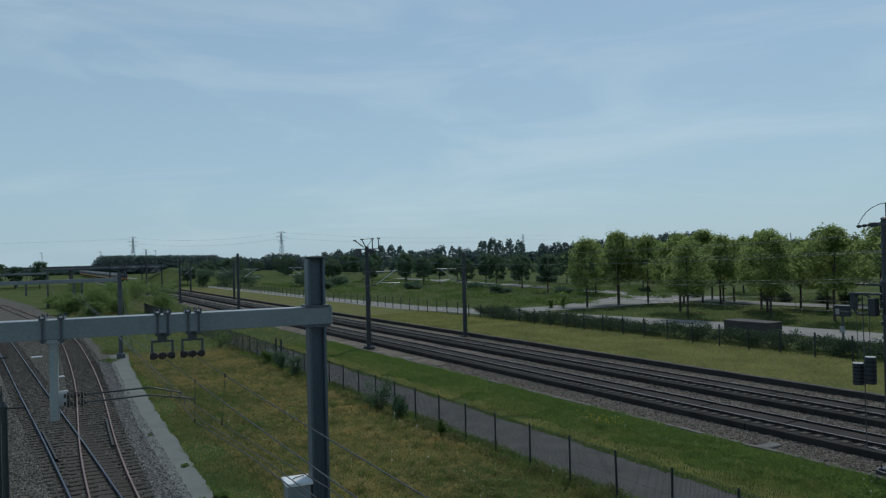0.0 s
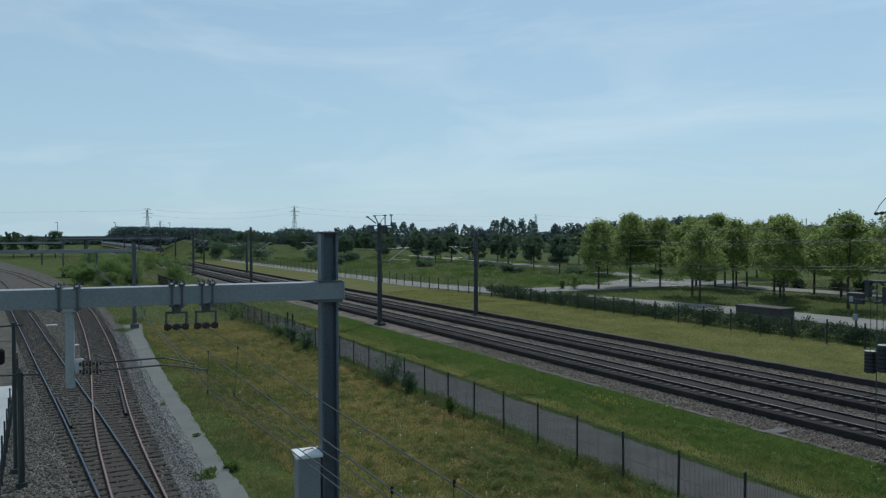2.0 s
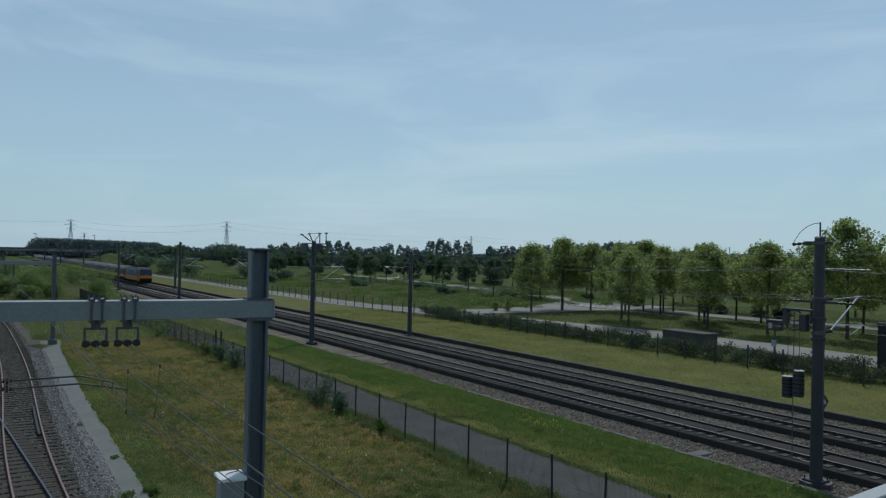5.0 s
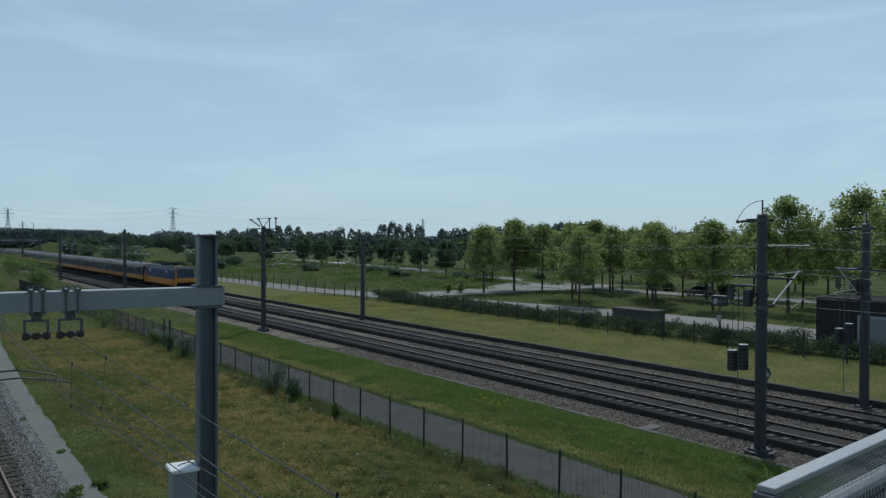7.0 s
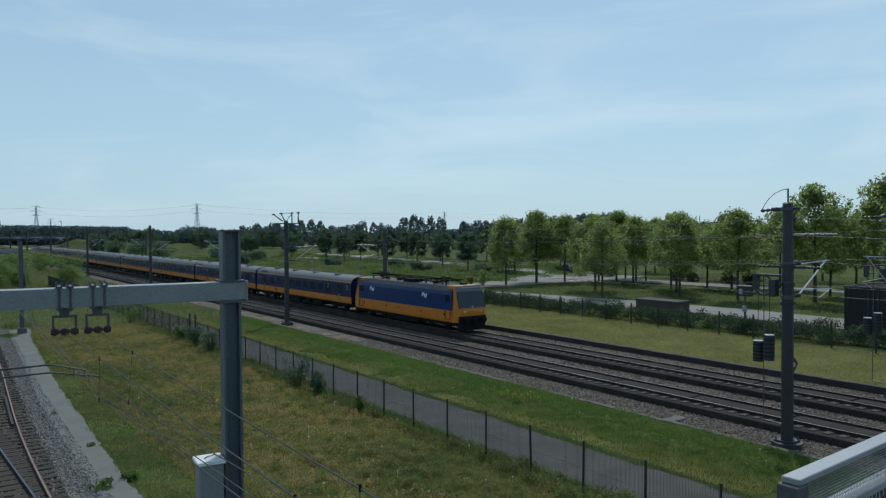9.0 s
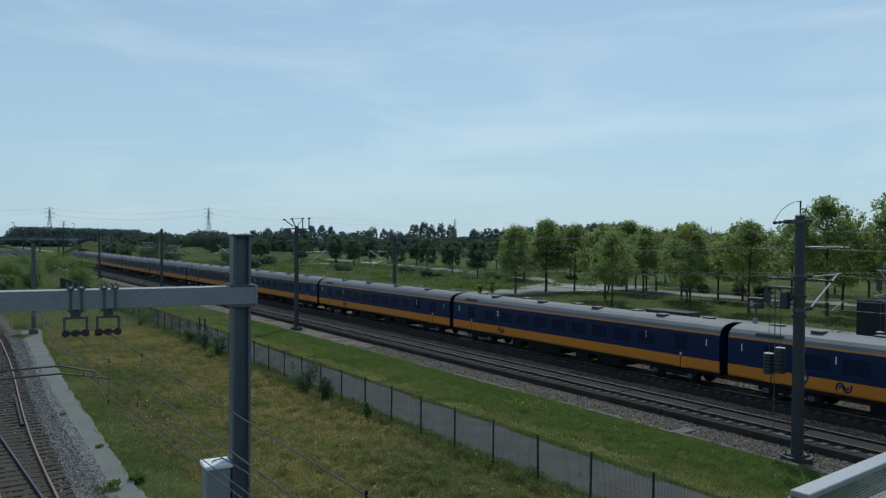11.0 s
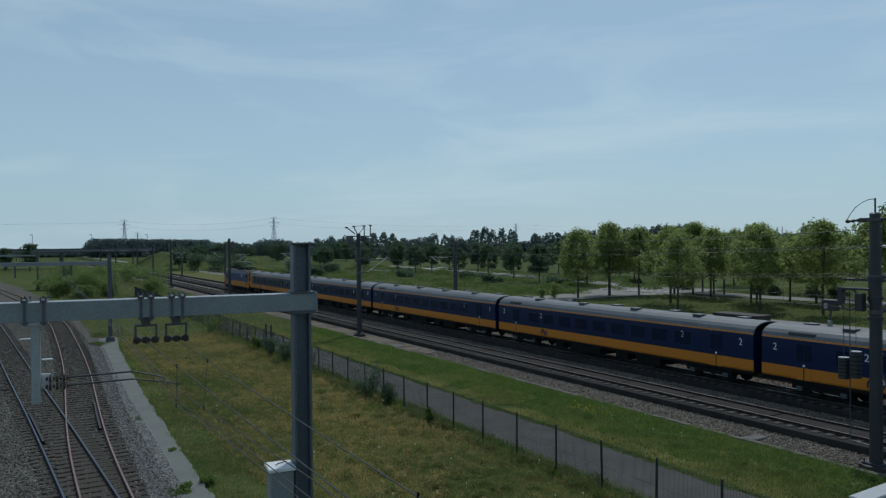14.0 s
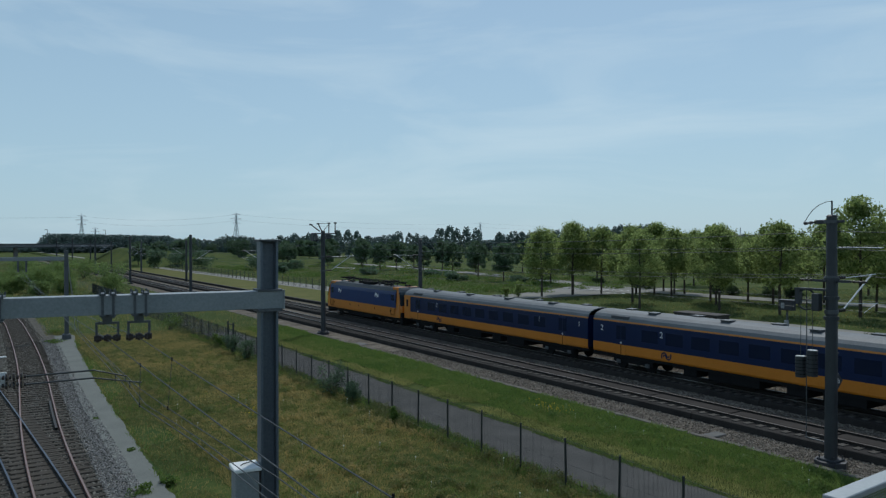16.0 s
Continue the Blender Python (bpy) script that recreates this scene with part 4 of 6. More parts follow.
def coach(cls_a, cls_b, end_cab=False):
    """A passenger coach, its middle at the origin, rails at z = 0."""
    co = empty("passenger_coach", pose(0, 0, 0), "blue passenger coach with an orange band and grey roof", "train coach", "coaches of the train")
    y0, y1 = -COACH_L / 2 + 0.28, COACH_L / 2 - 0.28
    part("lower_band", side_strip(B(), [(1.36, 1.0), (HALF, 1.10), (HALF, 1.66)], y0, y1), ORANGE, co, "orange lower band")
    part("side_wall", side_strip(B(), [(HALF, 1.66), (HALF, 2.6), (1.395, 3.12)], y0, y1), BLUE, co, "dark blue side wall")
    part("stripe", side_strip(B(), [(1.395, 3.12), (1.38, 3.22)], y0, y1), ORANGE, co, "thin orange stripe under the roof")
    roof_p = [(1.38, 3.22), (1.30, 3.41), (1.10, 3.59), (0.75, 3.73), (0.35, 3.80), (0, 3.82)]
    part("roof", roof_shell(roof_p, y0, y1), ROOF, co, "pale grey curved roof")
    for ye, s in ((y0, 1), (y1, -1)):
        part("end_wall", box(B(), -1.36, min(ye + s * 0.02, ye + s * 0.08), 0.95, 1.36, max(ye + s * 0.02, ye + s * 0.08), 3.3), ORANGE if (end_cab and s == -1) else BLUE, co)
        part("gangway", box(B(), -0.6, min(ye - s * 0.28, ye + s * 0.03), 1.15, 0.6, max(ye - s * 0.28, ye + s * 0.03), 3.3, 0.04), DARK, co, "black rubber gangway")
        part("buffer_beam", box(B(), -1.3, min(ye, ye + s * 0.3), 0.85, 1.3, max(ye, ye + s * 0.3), 1.1), DARK, co)
    part("floor_pan", box(B(), -1.33, y0 + 0.05, 0.82, 1.33, y1 - 0.05, 1.02), DARK, co)
    bogie(co, y0 + 3.4)
    bogie(co, y1 - 3.4)
    for a, b in ((-5.6, -3.4), (-2.6, -1.4), (0.2, 3.6), (4.4, 5.4)):
        part("equipment_box", box(B(), -1.2, a, 0.32, 1.25, b, 0.93, 0.04), DARK, co)
    for k in range(9):
        yy = y0 + 5.2 + k * 1.95
        for sx in (-1, 1):
            shared("window", WIN, co, pose(sx * (HALF + 0.0), yy, 2.42))
    for sx in (-1, 1):
        for yy, c in ((y0 + 2.6, cls_a), (y1 - 2.6, cls_b)):
            d = part("door", box(B(), sx * HALF - 0.02, yy - 0.42, 1.0, sx * HALF + 0.012, yy + 0.42, 3.08, 0.01) if sx > 0 else box(B(), sx * HALF - 0.012, yy - 0.42, 1.0, sx * HALF + 0.02, yy + 0.42, 3.08, 0.01), BLUE, co)
            part("door_band", box(B(), sx * HALF - 0.016, yy - 0.42, 1.0, sx * HALF + 0.016, yy + 0.42, 1.655, 0.004), ORANGE, d)
            part("door_gap", box(B(), sx * HALF - 0.018, yy - 0.03, 0.98, sx * HALF + 0.018, yy + 0.03, 1.70), DARK, d)
            for o in (-0.22, 0.22):
                shared("door_window", DOORWIN, d, pose(sx * (HALF + 0.008), yy + o, 2.45))
            shared("door_mark", DOORMARK, d, pose(sx * (HALF + 0.014), yy, 1.78))
            for o in (-1.75, 2.6 if yy < 0 else -3.4):
                shared("class_figure", FIGS[c], co, pose(sx * (HALF + 0.006), yy + (o if yy < 0 else -o if o == -1.75 else o), 2.45, 90, 0, 90 * sx))
        shared("emblem", EMBLEM_BLUE, co, pose(sx * (HALF + 0.008), y1 - 6.4, 1.36, 0, 0, 0))
    if end_cab:
        for sx in (-1, 1):
            cp = part("end_panel", box(B(), sx * HALF - 0.016, y1 - 1.15, 0.96, sx * HALF + 0.016, y1 + 0.01, 3.2, 0.006), ORANGE, co, "orange end panel with a door")
            part("end_door", box(B(), sx * HALF - 0.022, y1 - 0.85, 1.1, sx * HALF + 0.022, y1 - 0.3, 3.0, 0.01), ORANGE, cp)
            part("end_window", box(B(), sx * HALF - 0.026, y1 - 0.75, 2.1, sx * HALF + 0.026, y1 - 0.4, 2.8, 0.01), GLASS, cp)
    for k in range(9):
        shared("roof_vent", VENT, co, pose(0.42 * (-1) ** k, y0 + 2.0 + k * 2.75, 3.745))
    part("roof_hatch", box(B(), -1.34, y1 - 3.2, 3.22, -0.9, y1 - 1.6, 3.53, 0.04), DARK_ROOF, co)
    return co


def loco():
    """An electric locomotive, its middle at the origin, rails at z = 0."""
    lo = empty("electric_locomotive", pose(0, 0, 0), "blue and orange electric locomotive with raked cabs", "locomotive", "locomotives of the train")
    e = LOCO_L / 2 - 0.45
    yb = e - 1.0
    part("body_side", side_strip(B(), [(1.47, 1.78), (1.47, 3.1), (1.44, 3.42)], -yb, yb), LOCO_BLUE, lo, "blue body side")
    part("skirt", side_strip(B(), [(1.44, 0.78), (1.48, 0.95), (1.48, 1.78)], -yb, yb), ORANGE, lo, "orange lower body side")
    roof_p = [(1.44, 3.42), (1.15, 3.78), (0, 3.86)]
    part("roof", roof_shell(roof_p, -yb, yb), DARK_ROOF, lo, "dark grey roof with equipment")
    for s in (-1, 1):
        cabp = part("cab", B(), ORANGE, lo, "orange driver's cab with a raked front")
        # side outline of the cab carried across the width, tapering to the nose
        prof = [(yb, 0.78), (e - 0.02, 0.85), (e, 1.75), (e - 0.12, 2.25), (e - 0.55, 3.42), (e - 0.75, 3.78), (yb, 3.84)]
        bm = B()
        rings = []
        for x, k in ((-1.48, 0.30), (-1.2, 0.06), (0, 0.0), (1.2, 0.06), (1.48, 0.30)):
            rings.append([bm.verts.new((x * (1 - 0.12 * max(0, (z - 3.2) / 0.6)), s * (y - (k if y > yb + 0.1 else 0)), z)) for y, z in prof])
        for r0, r1 in zip(rings, rings[1:]):
            for i in range(len(prof)):
                bm.faces.new((r0[i], r0[(i + 1) % len(prof)], r1[(i + 1) % len(prof)], r1[i]))
        bm.faces.new(rings[0]), bm.faces.new(rings[-1])
        bmesh.ops.recalc_face_normals(bm, faces=bm.faces)
        cabp.data = mesh_of(bm, "cab", ORANGE)
        # windscreen and grey-blue surround
        bm = B()
        q = [(-1.40, e - 0.10, 2.02), (1.40, e - 0.10, 2.02), (1.32, e - 0.53, 3.36), (-1.32, e - 0.53, 3.36)]
        lowv = [bm.verts.new((x, s * (y - 0.03), z)) for x, y, z in q]
        topv = [bm.verts.new((x, s * (y + 0.06), z + 0.02)) for x, y, z in q]
        bm.faces.new(lowv), bm.faces.new(topv)
        for i in range(4):
            bm.faces.new((lowv[i], lowv[(i + 1) % 4], topv[(i + 1) % 4], topv[i]))
        bmesh.ops.recalc_face_normals(bm, faces=bm.faces)
        part("windscreen", bm, mat("windscreen_glass", (0.014, 0.024, 0.034), (0.022, 0.034, 0.044), 1, 0.12, 0, 0, 40), cabp, "dark teal windscreen")
        bm = B()
        q = [(-1.36, e - 0.53, 3.37), (1.36, e - 0.53, 3.37), (1.22, e - 0.76, 3.83), (-1.22, e - 0.76, 3.83)]
        lowv = [bm.verts.new((x, s * (y - 0.05), z)) for x, y, z in q]
        topv = [bm.verts.new((x, s * (y + 0.07), z + 0.02)) for x, y, z in q]
        bm.faces.new(lowv), bm.faces.new(topv)
        for i in range(4):
            bm.faces.new((lowv[i], lowv[(i + 1) % 4], topv[(i + 1) % 4], topv[i]))
        bmesh.ops.recalc_face_normals(bm, faces=bm.faces)
        part("brow", bm, ROOF, cabp, "grey panel above the windscreen")
        part("wiper", tube(B(), (0.1, s * (e - 0.05), 2.05), (0.75, s * (e - 0.24), 2.6), 0.018, None, 5), DARK, cabp)
        part("visor", box(B(), -1.12, min(s * (e - 0.9), s * (e - 0.52)), 3.46, 1.12, max(s * (e - 0.9), s * (e - 0.52)), 3.72, 0.06), ROOF, cabp)
        for sx in (-1, 1):
            part("headlight", tube(B(), (sx * 0.85, s * (e - 0.05), 1.72), (sx * 0.85, s * (e + 0.05), 1.72), 0.08, None, 12), LAMP_GLOW if s == -1 else GALV_DARK, cabp, "round headlight")
            part("side_window", box(B(), sx * 1.48 - 0.012, min(s * (yb - 0.95), s * (yb - 0.3)), 2.5, sx * 1.48 + 0.012, max(s * (yb - 0.95), s * (yb - 0.3)), 3.1, 0.01), GLASS, cabp)
            part("handrail", polytube(B(), [(sx * 1.52, s * (yb - 0.2), 1.7), (sx * 1.52, s * (yb - 0.2), 1.05), (sx * 1.52, s * (yb - 0.9), 1.05), (sx * 1.52, s * (yb - 0.9), 1.7)], 0.03), DARK, lo)
            part("buffer", tube(tube(B(), (sx * 0.87, s * (e - 0.05), 1.05), (sx * 0.87, s * (e + 0.38), 1.05), 0.1), (sx * 0.87, s * (e + 0.38), 1.05), (sx * 0.87, s * (e + 0.45), 1.05), 0.24, None, 14), DARK, cabp)
        # small bright metal disc at the middle of the windscreen's foot
        part("nose_disc", tube(B(), (0, s * (e - 0.1), 2.12), (0, s * (e - 0.02), 2.12), 0.07, None, 12), BRIGHT, cabp, "small bright round disc at the foot of the windscreen")
        part("snowplough", box(B(), -1.3, min(s * (e - 0.5), s * (e + 0.05)), 0.18, 1.3, max(s * (e - 0.5), s * (e + 0.05)), 0.8, 0.06), DARK, cabp)
        part("front_apron", box(B(), -1.36, min(s * (e - 0.3), s * (e + 0.035)), 0.74, 1.36, max(s * (e - 0.3), s * (e + 0.035)), 1.36, 0.03), DARK, cabp, "black lower front apron")
        part("coupler", box(B(), -0.12, min(s * e, s * (e + 0.4)), 0.9, 0.12, max(s * e, s * (e + 0.4)), 1.15), DARK, cabp)
    part("underframe", box(B(), -1.35, -e + 0.4, 0.5, 1.35, e - 0.4, 0.8, 0.05), DARK, lo)
    part("transformer", box(B(), -1.3, -2.6, 0.25, 1.3, 2.6, 0.55, 0.06), DARK, lo)
    bogie(lo, -5.2)
    bogie(lo, 5.2)
    for sx in (-1, 1):
        for yy in (-6.9, -3.4, 0.4, 2.6, 6.8):
            part("filler_cap", tube(B(), (sx * 1.475, yy, 1.42), (sx * 1.492, yy, 1.42), 0.10, None, 10), DARK, lo)
        part("skirt_edge", box(B(), sx * 1.47 - 0.02, -yb, 0.74, sx * 1.47 + 0.02, yb, 0.80), DARK, lo)
        for yy in (-3.9, 5.3):
            shared("emblem", EMBLEM_WHITE, lo, pose(sx * 1.485, yy, 2.85))
    # roof gear: pantographs, insulators, boxes
    for s in (-1, 1):
        pn = part("pantograph", box(box(B(), -0.8, s * 5.3 - 1.0, 4.02, -0.72, s * 5.3 + 1.0, 4.08), 0.72, s * 5.3 - 1.0, 4.02, 0.8, s * 5.3 + 1.0, 4.08), DARK, lo)
        bm = tube(B(), (0, s * 5.3 + 0.9, 4.05), (0, s * 5.3 - 0.9, 4.2), 0.05)
        if s == 1:
            tube(bm, (0, s * 5.3 - 0.9, 4.2), (0, s * 5.3 + 0.6, 4.3), 0.04)
        tube(bm, (-0.85, s * 5.3 + 0.6, 4.32), (0.85, s * 5.3 + 0.6, 4.32), 0.04)
        part("pantograph_arm", bm, DARK, pn)
        for sx in (-1, 1):
            for o in (-0.9, 0.9):
                part("insulator", tube(B(), (sx * 0.76, s * 5.3 + o, 3.78), (sx * 0.76, s * 5.3 + o, 4.03), 0.07, None, 8), INSUL, pn)
    for k in range(10):
        yy = -3.6 + k * 0.8
        part("roof_insulator", tube(B(), (0.55 * (-1) ** k, yy, 3.8), (0.55 * (-1) ** k, yy, 4.22), 0.12, 0.08, 8), INSUL, lo)
    rn = random.Random(8)
    for k in range(14):
        yy, xx = -6.6 + k * 0.95 + rn.uniform(-0.2, 0.2), rn.uniform(-0.8, 0.8)
        hgt = rn.uniform(0.15, 0.42)
        if k % 3:
            part("roof_fitting", tube(tube(B(), (xx, yy, 3.8), (xx, yy, 3.85 + hgt), 0.05, None, 6), (xx - 0.18, yy, 3.86 + hgt), (xx + 0.18, yy + 0.3, 3.86 + hgt), 0.04, None, 6), DARK, lo)
        else:
            part("roof_box", box(B(), xx - 0.25, yy - 0.3, 3.8, xx + 0.25, yy + 0.3, 3.86 + hgt * 0.6, 0.03), DARK, lo)
    for s in (-1, 1):
        part("upper_arm", tube(tube(B(), (-0.35, s * 5.3 - 0.8, 4.2), (-0.1, s * 5.3 + 0.9, 4.46), 0.03, None, 6), (0.35, s * 5.3 - 0.8, 4.2), (0.1, s * 5.3 + 0.9, 4.46), 0.03, None, 6), DARK, lo)
    for sx in (-0.55, 0.55):
        part("roof_conductor", tube(B(), (sx, -6.8, 4.24), (sx, 6.8, 4.24), 0.045), DARK, lo)
    part("roof_box", box(B(), -0.95, -1.6, 3.8, -0.1, 0.4, 4.12, 0.04), DARK, lo)
    part("roof_box", box(B(), 0.1, 1.2, 3.8, 0.9, 2.6, 4.08, 0.04), DARK, lo)
    for s in (-1, 1):
        bm = polytube(B(), [(-0.7, s * 5.3 - 0.9, 4.1), (-0.5, s * 5.3 + 0.8, 4.28), (0.5, s * 5.3 + 0.8, 4.28), (0.7, s * 5.3 - 0.9, 4.1)], 0.05, 6)
        part("pantograph_frame", bm, DARK, lo)
        part("contact_strip", box(B(), -0.95, s * 5.3 + 0.75, 4.3, 0.95, s * 5.3 + 1.1, 4.36, 0.02), DARK, lo)
        part("roof_corner", box(B(), -1.3, min(s * (yb - 0.9), s * yb), 3.5, 1.3, max(s * (yb - 0.9), s * yb), 3.845, 0.05), ORANGE, lo, "orange roof corner above the cab")
    return lo


NOSE_AT_9, V0, V1 = 48.9, 33.8, 34.4


def nose(t):
    return NOSE_AT_9 - (t - 9.0) * (V0 if t < 9 else V1)


TRAIN = [(loco(), LOCO_L / 2)]
classes = [("2", "1"), ("1", "2"), ("1", "1"), ("2", "2"), ("2", "2"), ("2", "2"), ("1", "1"), ("2", "2"), ("1", "2")]
made = {}
for k in range(9):
    key = classes[k] + (k == 8,)
    if key in made:
        c = copy_thing(made[key], pose(FAR_X, 0, 0))
    else:
        c = made[key] = coach(*key)
    TRAIN.append((c, LOCO_L + COACH_L * (k + 0.5)))
TRAIN.append((copy_thing(TRAIN[0][0], pose(FAR_X, 0, 0)), LOCO_L * 1.5 + COACH_L * 9))


# ---- fences ----
FP = mesh_of(box(B(), -0.03, -0.03, 0, 0.03, 0.03, 1.80, 0.006), "post", FENCE)


def panel_mesh(length, gap, top):
    bm = B()
    for z in (0.12, 0.9, top - 0.06):
        box(bm, -0.006, 0, z - 0.004, 0.006, length, z + 0.004)
    k = int(length / gap)
    for i in range(1, k):
        y = i * length / k
        box(bm, -0.0028, y - 0.0028, 0.05, 0.0028, y + 0.0028, top)
    return mesh_of(bm, "mesh_panel", FENCE)


FP_STOUT = mesh_of(box(B(), -0.05, -0.05, 0, 0.05, 0.05, 1.95, 0.008), "post", FENCE)


def fence(name, x, y0, y1, step, gap, top, label, post=FP):
    fe = empty(name, pose(x, y0, 0), label, "fence")
    pm = panel_mesh(step, gap, top)
    y = y0
    rnd = random.Random(int(x * 10))
    while y < y1:
        z = ground_z(x) - 0.05
        shared("post", post, fe, pose(0, y - y0, z, rnd.uniform(-0.8, 0.8), rnd.uniform(-0.8, 0.8), 0))
        shared("mesh_panel", pm, fe, pose(0, y - y0, z), "thin welded wire mesh panel")
        y += step
    return fe


fence("mesh_fence", 17.72, 4.47, 135, 2.54, 0.05, 1.77, "dark green steel mesh fence along the service path")
fence("boundary_fence", 52.6, 6, 240, 3.0, 0.15, 1.72, "dark steel mesh fence behind the lawn", FP_STOUT)
fence("yard_fence", -1.28, 13.4, 49, 2.2, 0.15, 1.2, "low dark fence along the yard walkway")
gate = empty("fence_gate", pose(17.6, 58, 0), "pair of taller dark gate posts in the fence", "gate")
for y in (0, 1.4):
    part("gate_post", box(B(), -0.06, y - 0.06, -0.1, 0.06, y + 0.06, 2.15, 0.01), FENCE, gate)
part("gate_frame", box(box(B(), -0.02, 0.06, 0.2, 0.02, 1.34, 0.25), -0.02, 0.06, 1.95, 0.02, 1.34, 2.0), FENCE, gate)

# ---- walkway and poles by the yard ----
strip("pavement_walkway", -5.6, -1.45, 9, 47.4, 0.16, mat("pale_walkway", (0.40, 0.42, 0.40), (0.52, 0.54, 0.52), 0.8, 0.85, 0, 0.2, 20, 0.2), "pale concrete walkway beside the yard", "pavement", 0.16)
for x, y, top, arm in ((-0.91, 30.1, 5.4, False), (-0.69, 28.3, 3.95, True)):
    po = empty("signal_post", pose(x, y, 0.02), "slim dark steel post beside the walkway", "post", "dark posts")
    part("pole", tube(B(), (0, 0, 0), (0, 0, top), 0.11 if arm else 0.07, 0.09 if arm else 0.06, 12), FENCE, po)
    part("foot", tube(B(), (0, 0, 0), (0, 0, 0.25), 0.2, 0.18, 10), FENCE, po)
    if arm:
        part("arm", tube(B(), (-1.5, 0, top - 0.05), (0.55, 0, top - 0.15), 0.03), FENCE, po)
        part("cap", tube(B(), (0, 0, top - 0.05), (0, 0, top + 0.1), 0.13, 0.03, 10), FENCE, po)
    else:
        part("lamp_head", box(B(), -0.65, -0.15, top - 1.45, -0.28, 0.15, top - 0.9, 0.08), DARK, po)
        part("arm", tube(B(), (-1.0, 0, top - 0.15), (0.28, 0, top - 0.1), 0.03), FENCE, po)

# ---- footbridge with its parapet, from which the view is taken ----
bridge = empty("footbridge", pose(0, 0, 0), "grey steel footbridge crossing the tracks", "bridge", kind="structure")
part("deck", box(B(), 3.5, 0.2, 5.95, 52, 2.3, 6.12, 0.02), CONCRETE, bridge)
for x in (6.2, 15, 26.6, 46):
    part("pier", box(B(), x - 0.3, 0.6, -0.5, x + 0.3, 1.9, 5.95, 0.05), CONCRETE, bridge)
RX0, RY, RZ = 3.703, 2.13, 7.197
ra = empty("parapet", pose(RX0, RY, 0, 0, 0, 3.38), "galvanised parapet with wire mesh and slotted panels", "railing")
part("end_post", box(B(), -0.03, -0.06, 6.0, 0.08, 0.06, RZ - 0.025, 0.006), GALV_DARK, ra)
part("top_rail", box(B(), 0.0, -0.051, RZ - 0.025, 46, 0.051, RZ + 0.01, 0.005), mat("pale_rail", (0.25, 0.27, 0.28), (0.36, 0.38, 0.39), 1.5, 0.45, 0.3, 0.05, 30, 0.25), ra, "pale galvanised flat top rail")
part("lower_rail", box(B(), 0.1, -0.05, RZ - 0.275, 46, 0.05, RZ - 0.226, 0.006), bpy.data.materials["pale_rail"], ra, "pale galvanised lower rail")
bm = B()
for i in range(1, 260):
    x = 0.09 + i * 0.02
    box(bm, x - 0.0017, -0.0012, RZ - 0.226, x + 0.0017, 0.0012, RZ - 0.02)
for i in range(1, 12):
    z = RZ - 0.226 + i * 0.0175
    box(bm, 0.09, -0.0012, z - 0.0017, 6.0, 0.0012, z + 0.0017)
part("wire_mesh", bm, BEAM, ra, "fine woven wire mesh")["kind"] = "stuff"
part("panel", box(B(), 0.1, 0.004, 6.15, 46, 0.010, RZ - 0.275), mat("panel_blue_grey", (0.022, 0.030, 0.042), (0.040, 0.050, 0.064), 2, 0.5, 0.3, 0.05, 30), ra, "dark steel infill panel")
# bright bars on the solid panel stand for light through open slots
bm = B()
x = 0.12
while x < 6.0:
    for r in range(10):
        z1 = RZ - 0.292 - r * 0.080
        o = 0.0 if r % 2 == 0 else 0.026
        box(bm, x + o, -0.004, z1 - 0.058, x + o + 0.014, 0.003, z1)
    x += 0.052
part("slot_light_bars", bm, BRIGHT, ra, "rows of pale upright bars drawn for the light through slots")["kind"] = "stuff"

# ---- buildings behind the hedge ----
sub = empty("utility_building", pose(63, 11, 0), "low dark brick utility building with grey doors", "building")
part("wall", box(B(), 0, 0, -0.1, 5, 20.3, 3.6, 0.02), BRICK, sub)
part("roof", box(B(), 0.08, 0.08, 3.6, 4.92, 20.22, 3.63), DARK, sub, "dark flat roof")
part("roof_edge", box(box(box(box(B(), -0.06, -0.06, 3.6, 0.08, 20.36, 3.72), 4.92, -0.06, 3.6, 5.06, 20.36, 3.72), 0.08, -0.06, 3.6, 4.92, 0.08, 3.72), 0.08, 20.22, 3.6, 4.92, 20.36, 3.72), GALV_DARK, sub, "thin metal roof edge")
for y in (3.0, 11.4):
    d = part("door", box(B(), -0.05, y, 0.0, 0.01, y + 5.4, 2.25, 0.01), mat("grey_door", (0.16, 0.18, 0.19), (0.24, 0.26, 0.27), 1.0, 0.5, 0.2, 0.05, 20), sub, "grey metal double door")
    part("door_frame", box(box(box(B(), -0.09, y - 0.12, 0, -0.02, y, 2.25), -0.09, y + 5.4, 0, -0.02, y + 5.52, 2.25), -0.09, y - 0.12, 2.25, -0.02, y + 5.52, 2.4), GALV, d)
    part("door_leaf_gap", box(B(), -0.056, y + 2.68, 0.05, -0.045, y + 2.72, 1.9), DARK, d)
shed = empty("concrete_bin", pose(59.6, 45.4, 0), "low weathered concrete bin with a pale top edge", "bin")
part("wall", box(B(), 0, 0, -0.05, 2.0, 5.0, 1.35, 0.03), mat("stained_concrete", (0.055, 0.047, 0.044), (0.11, 0.098, 0.092), 1.0, 0.95, 0, 0.3, 15, 0.2), shed)
part("rim", box(B(), -0.06, -0.06, 1.35, 2.06, 5.06, 1.5, 0.02), bpy.data.materials["stained_concrete"], shed)
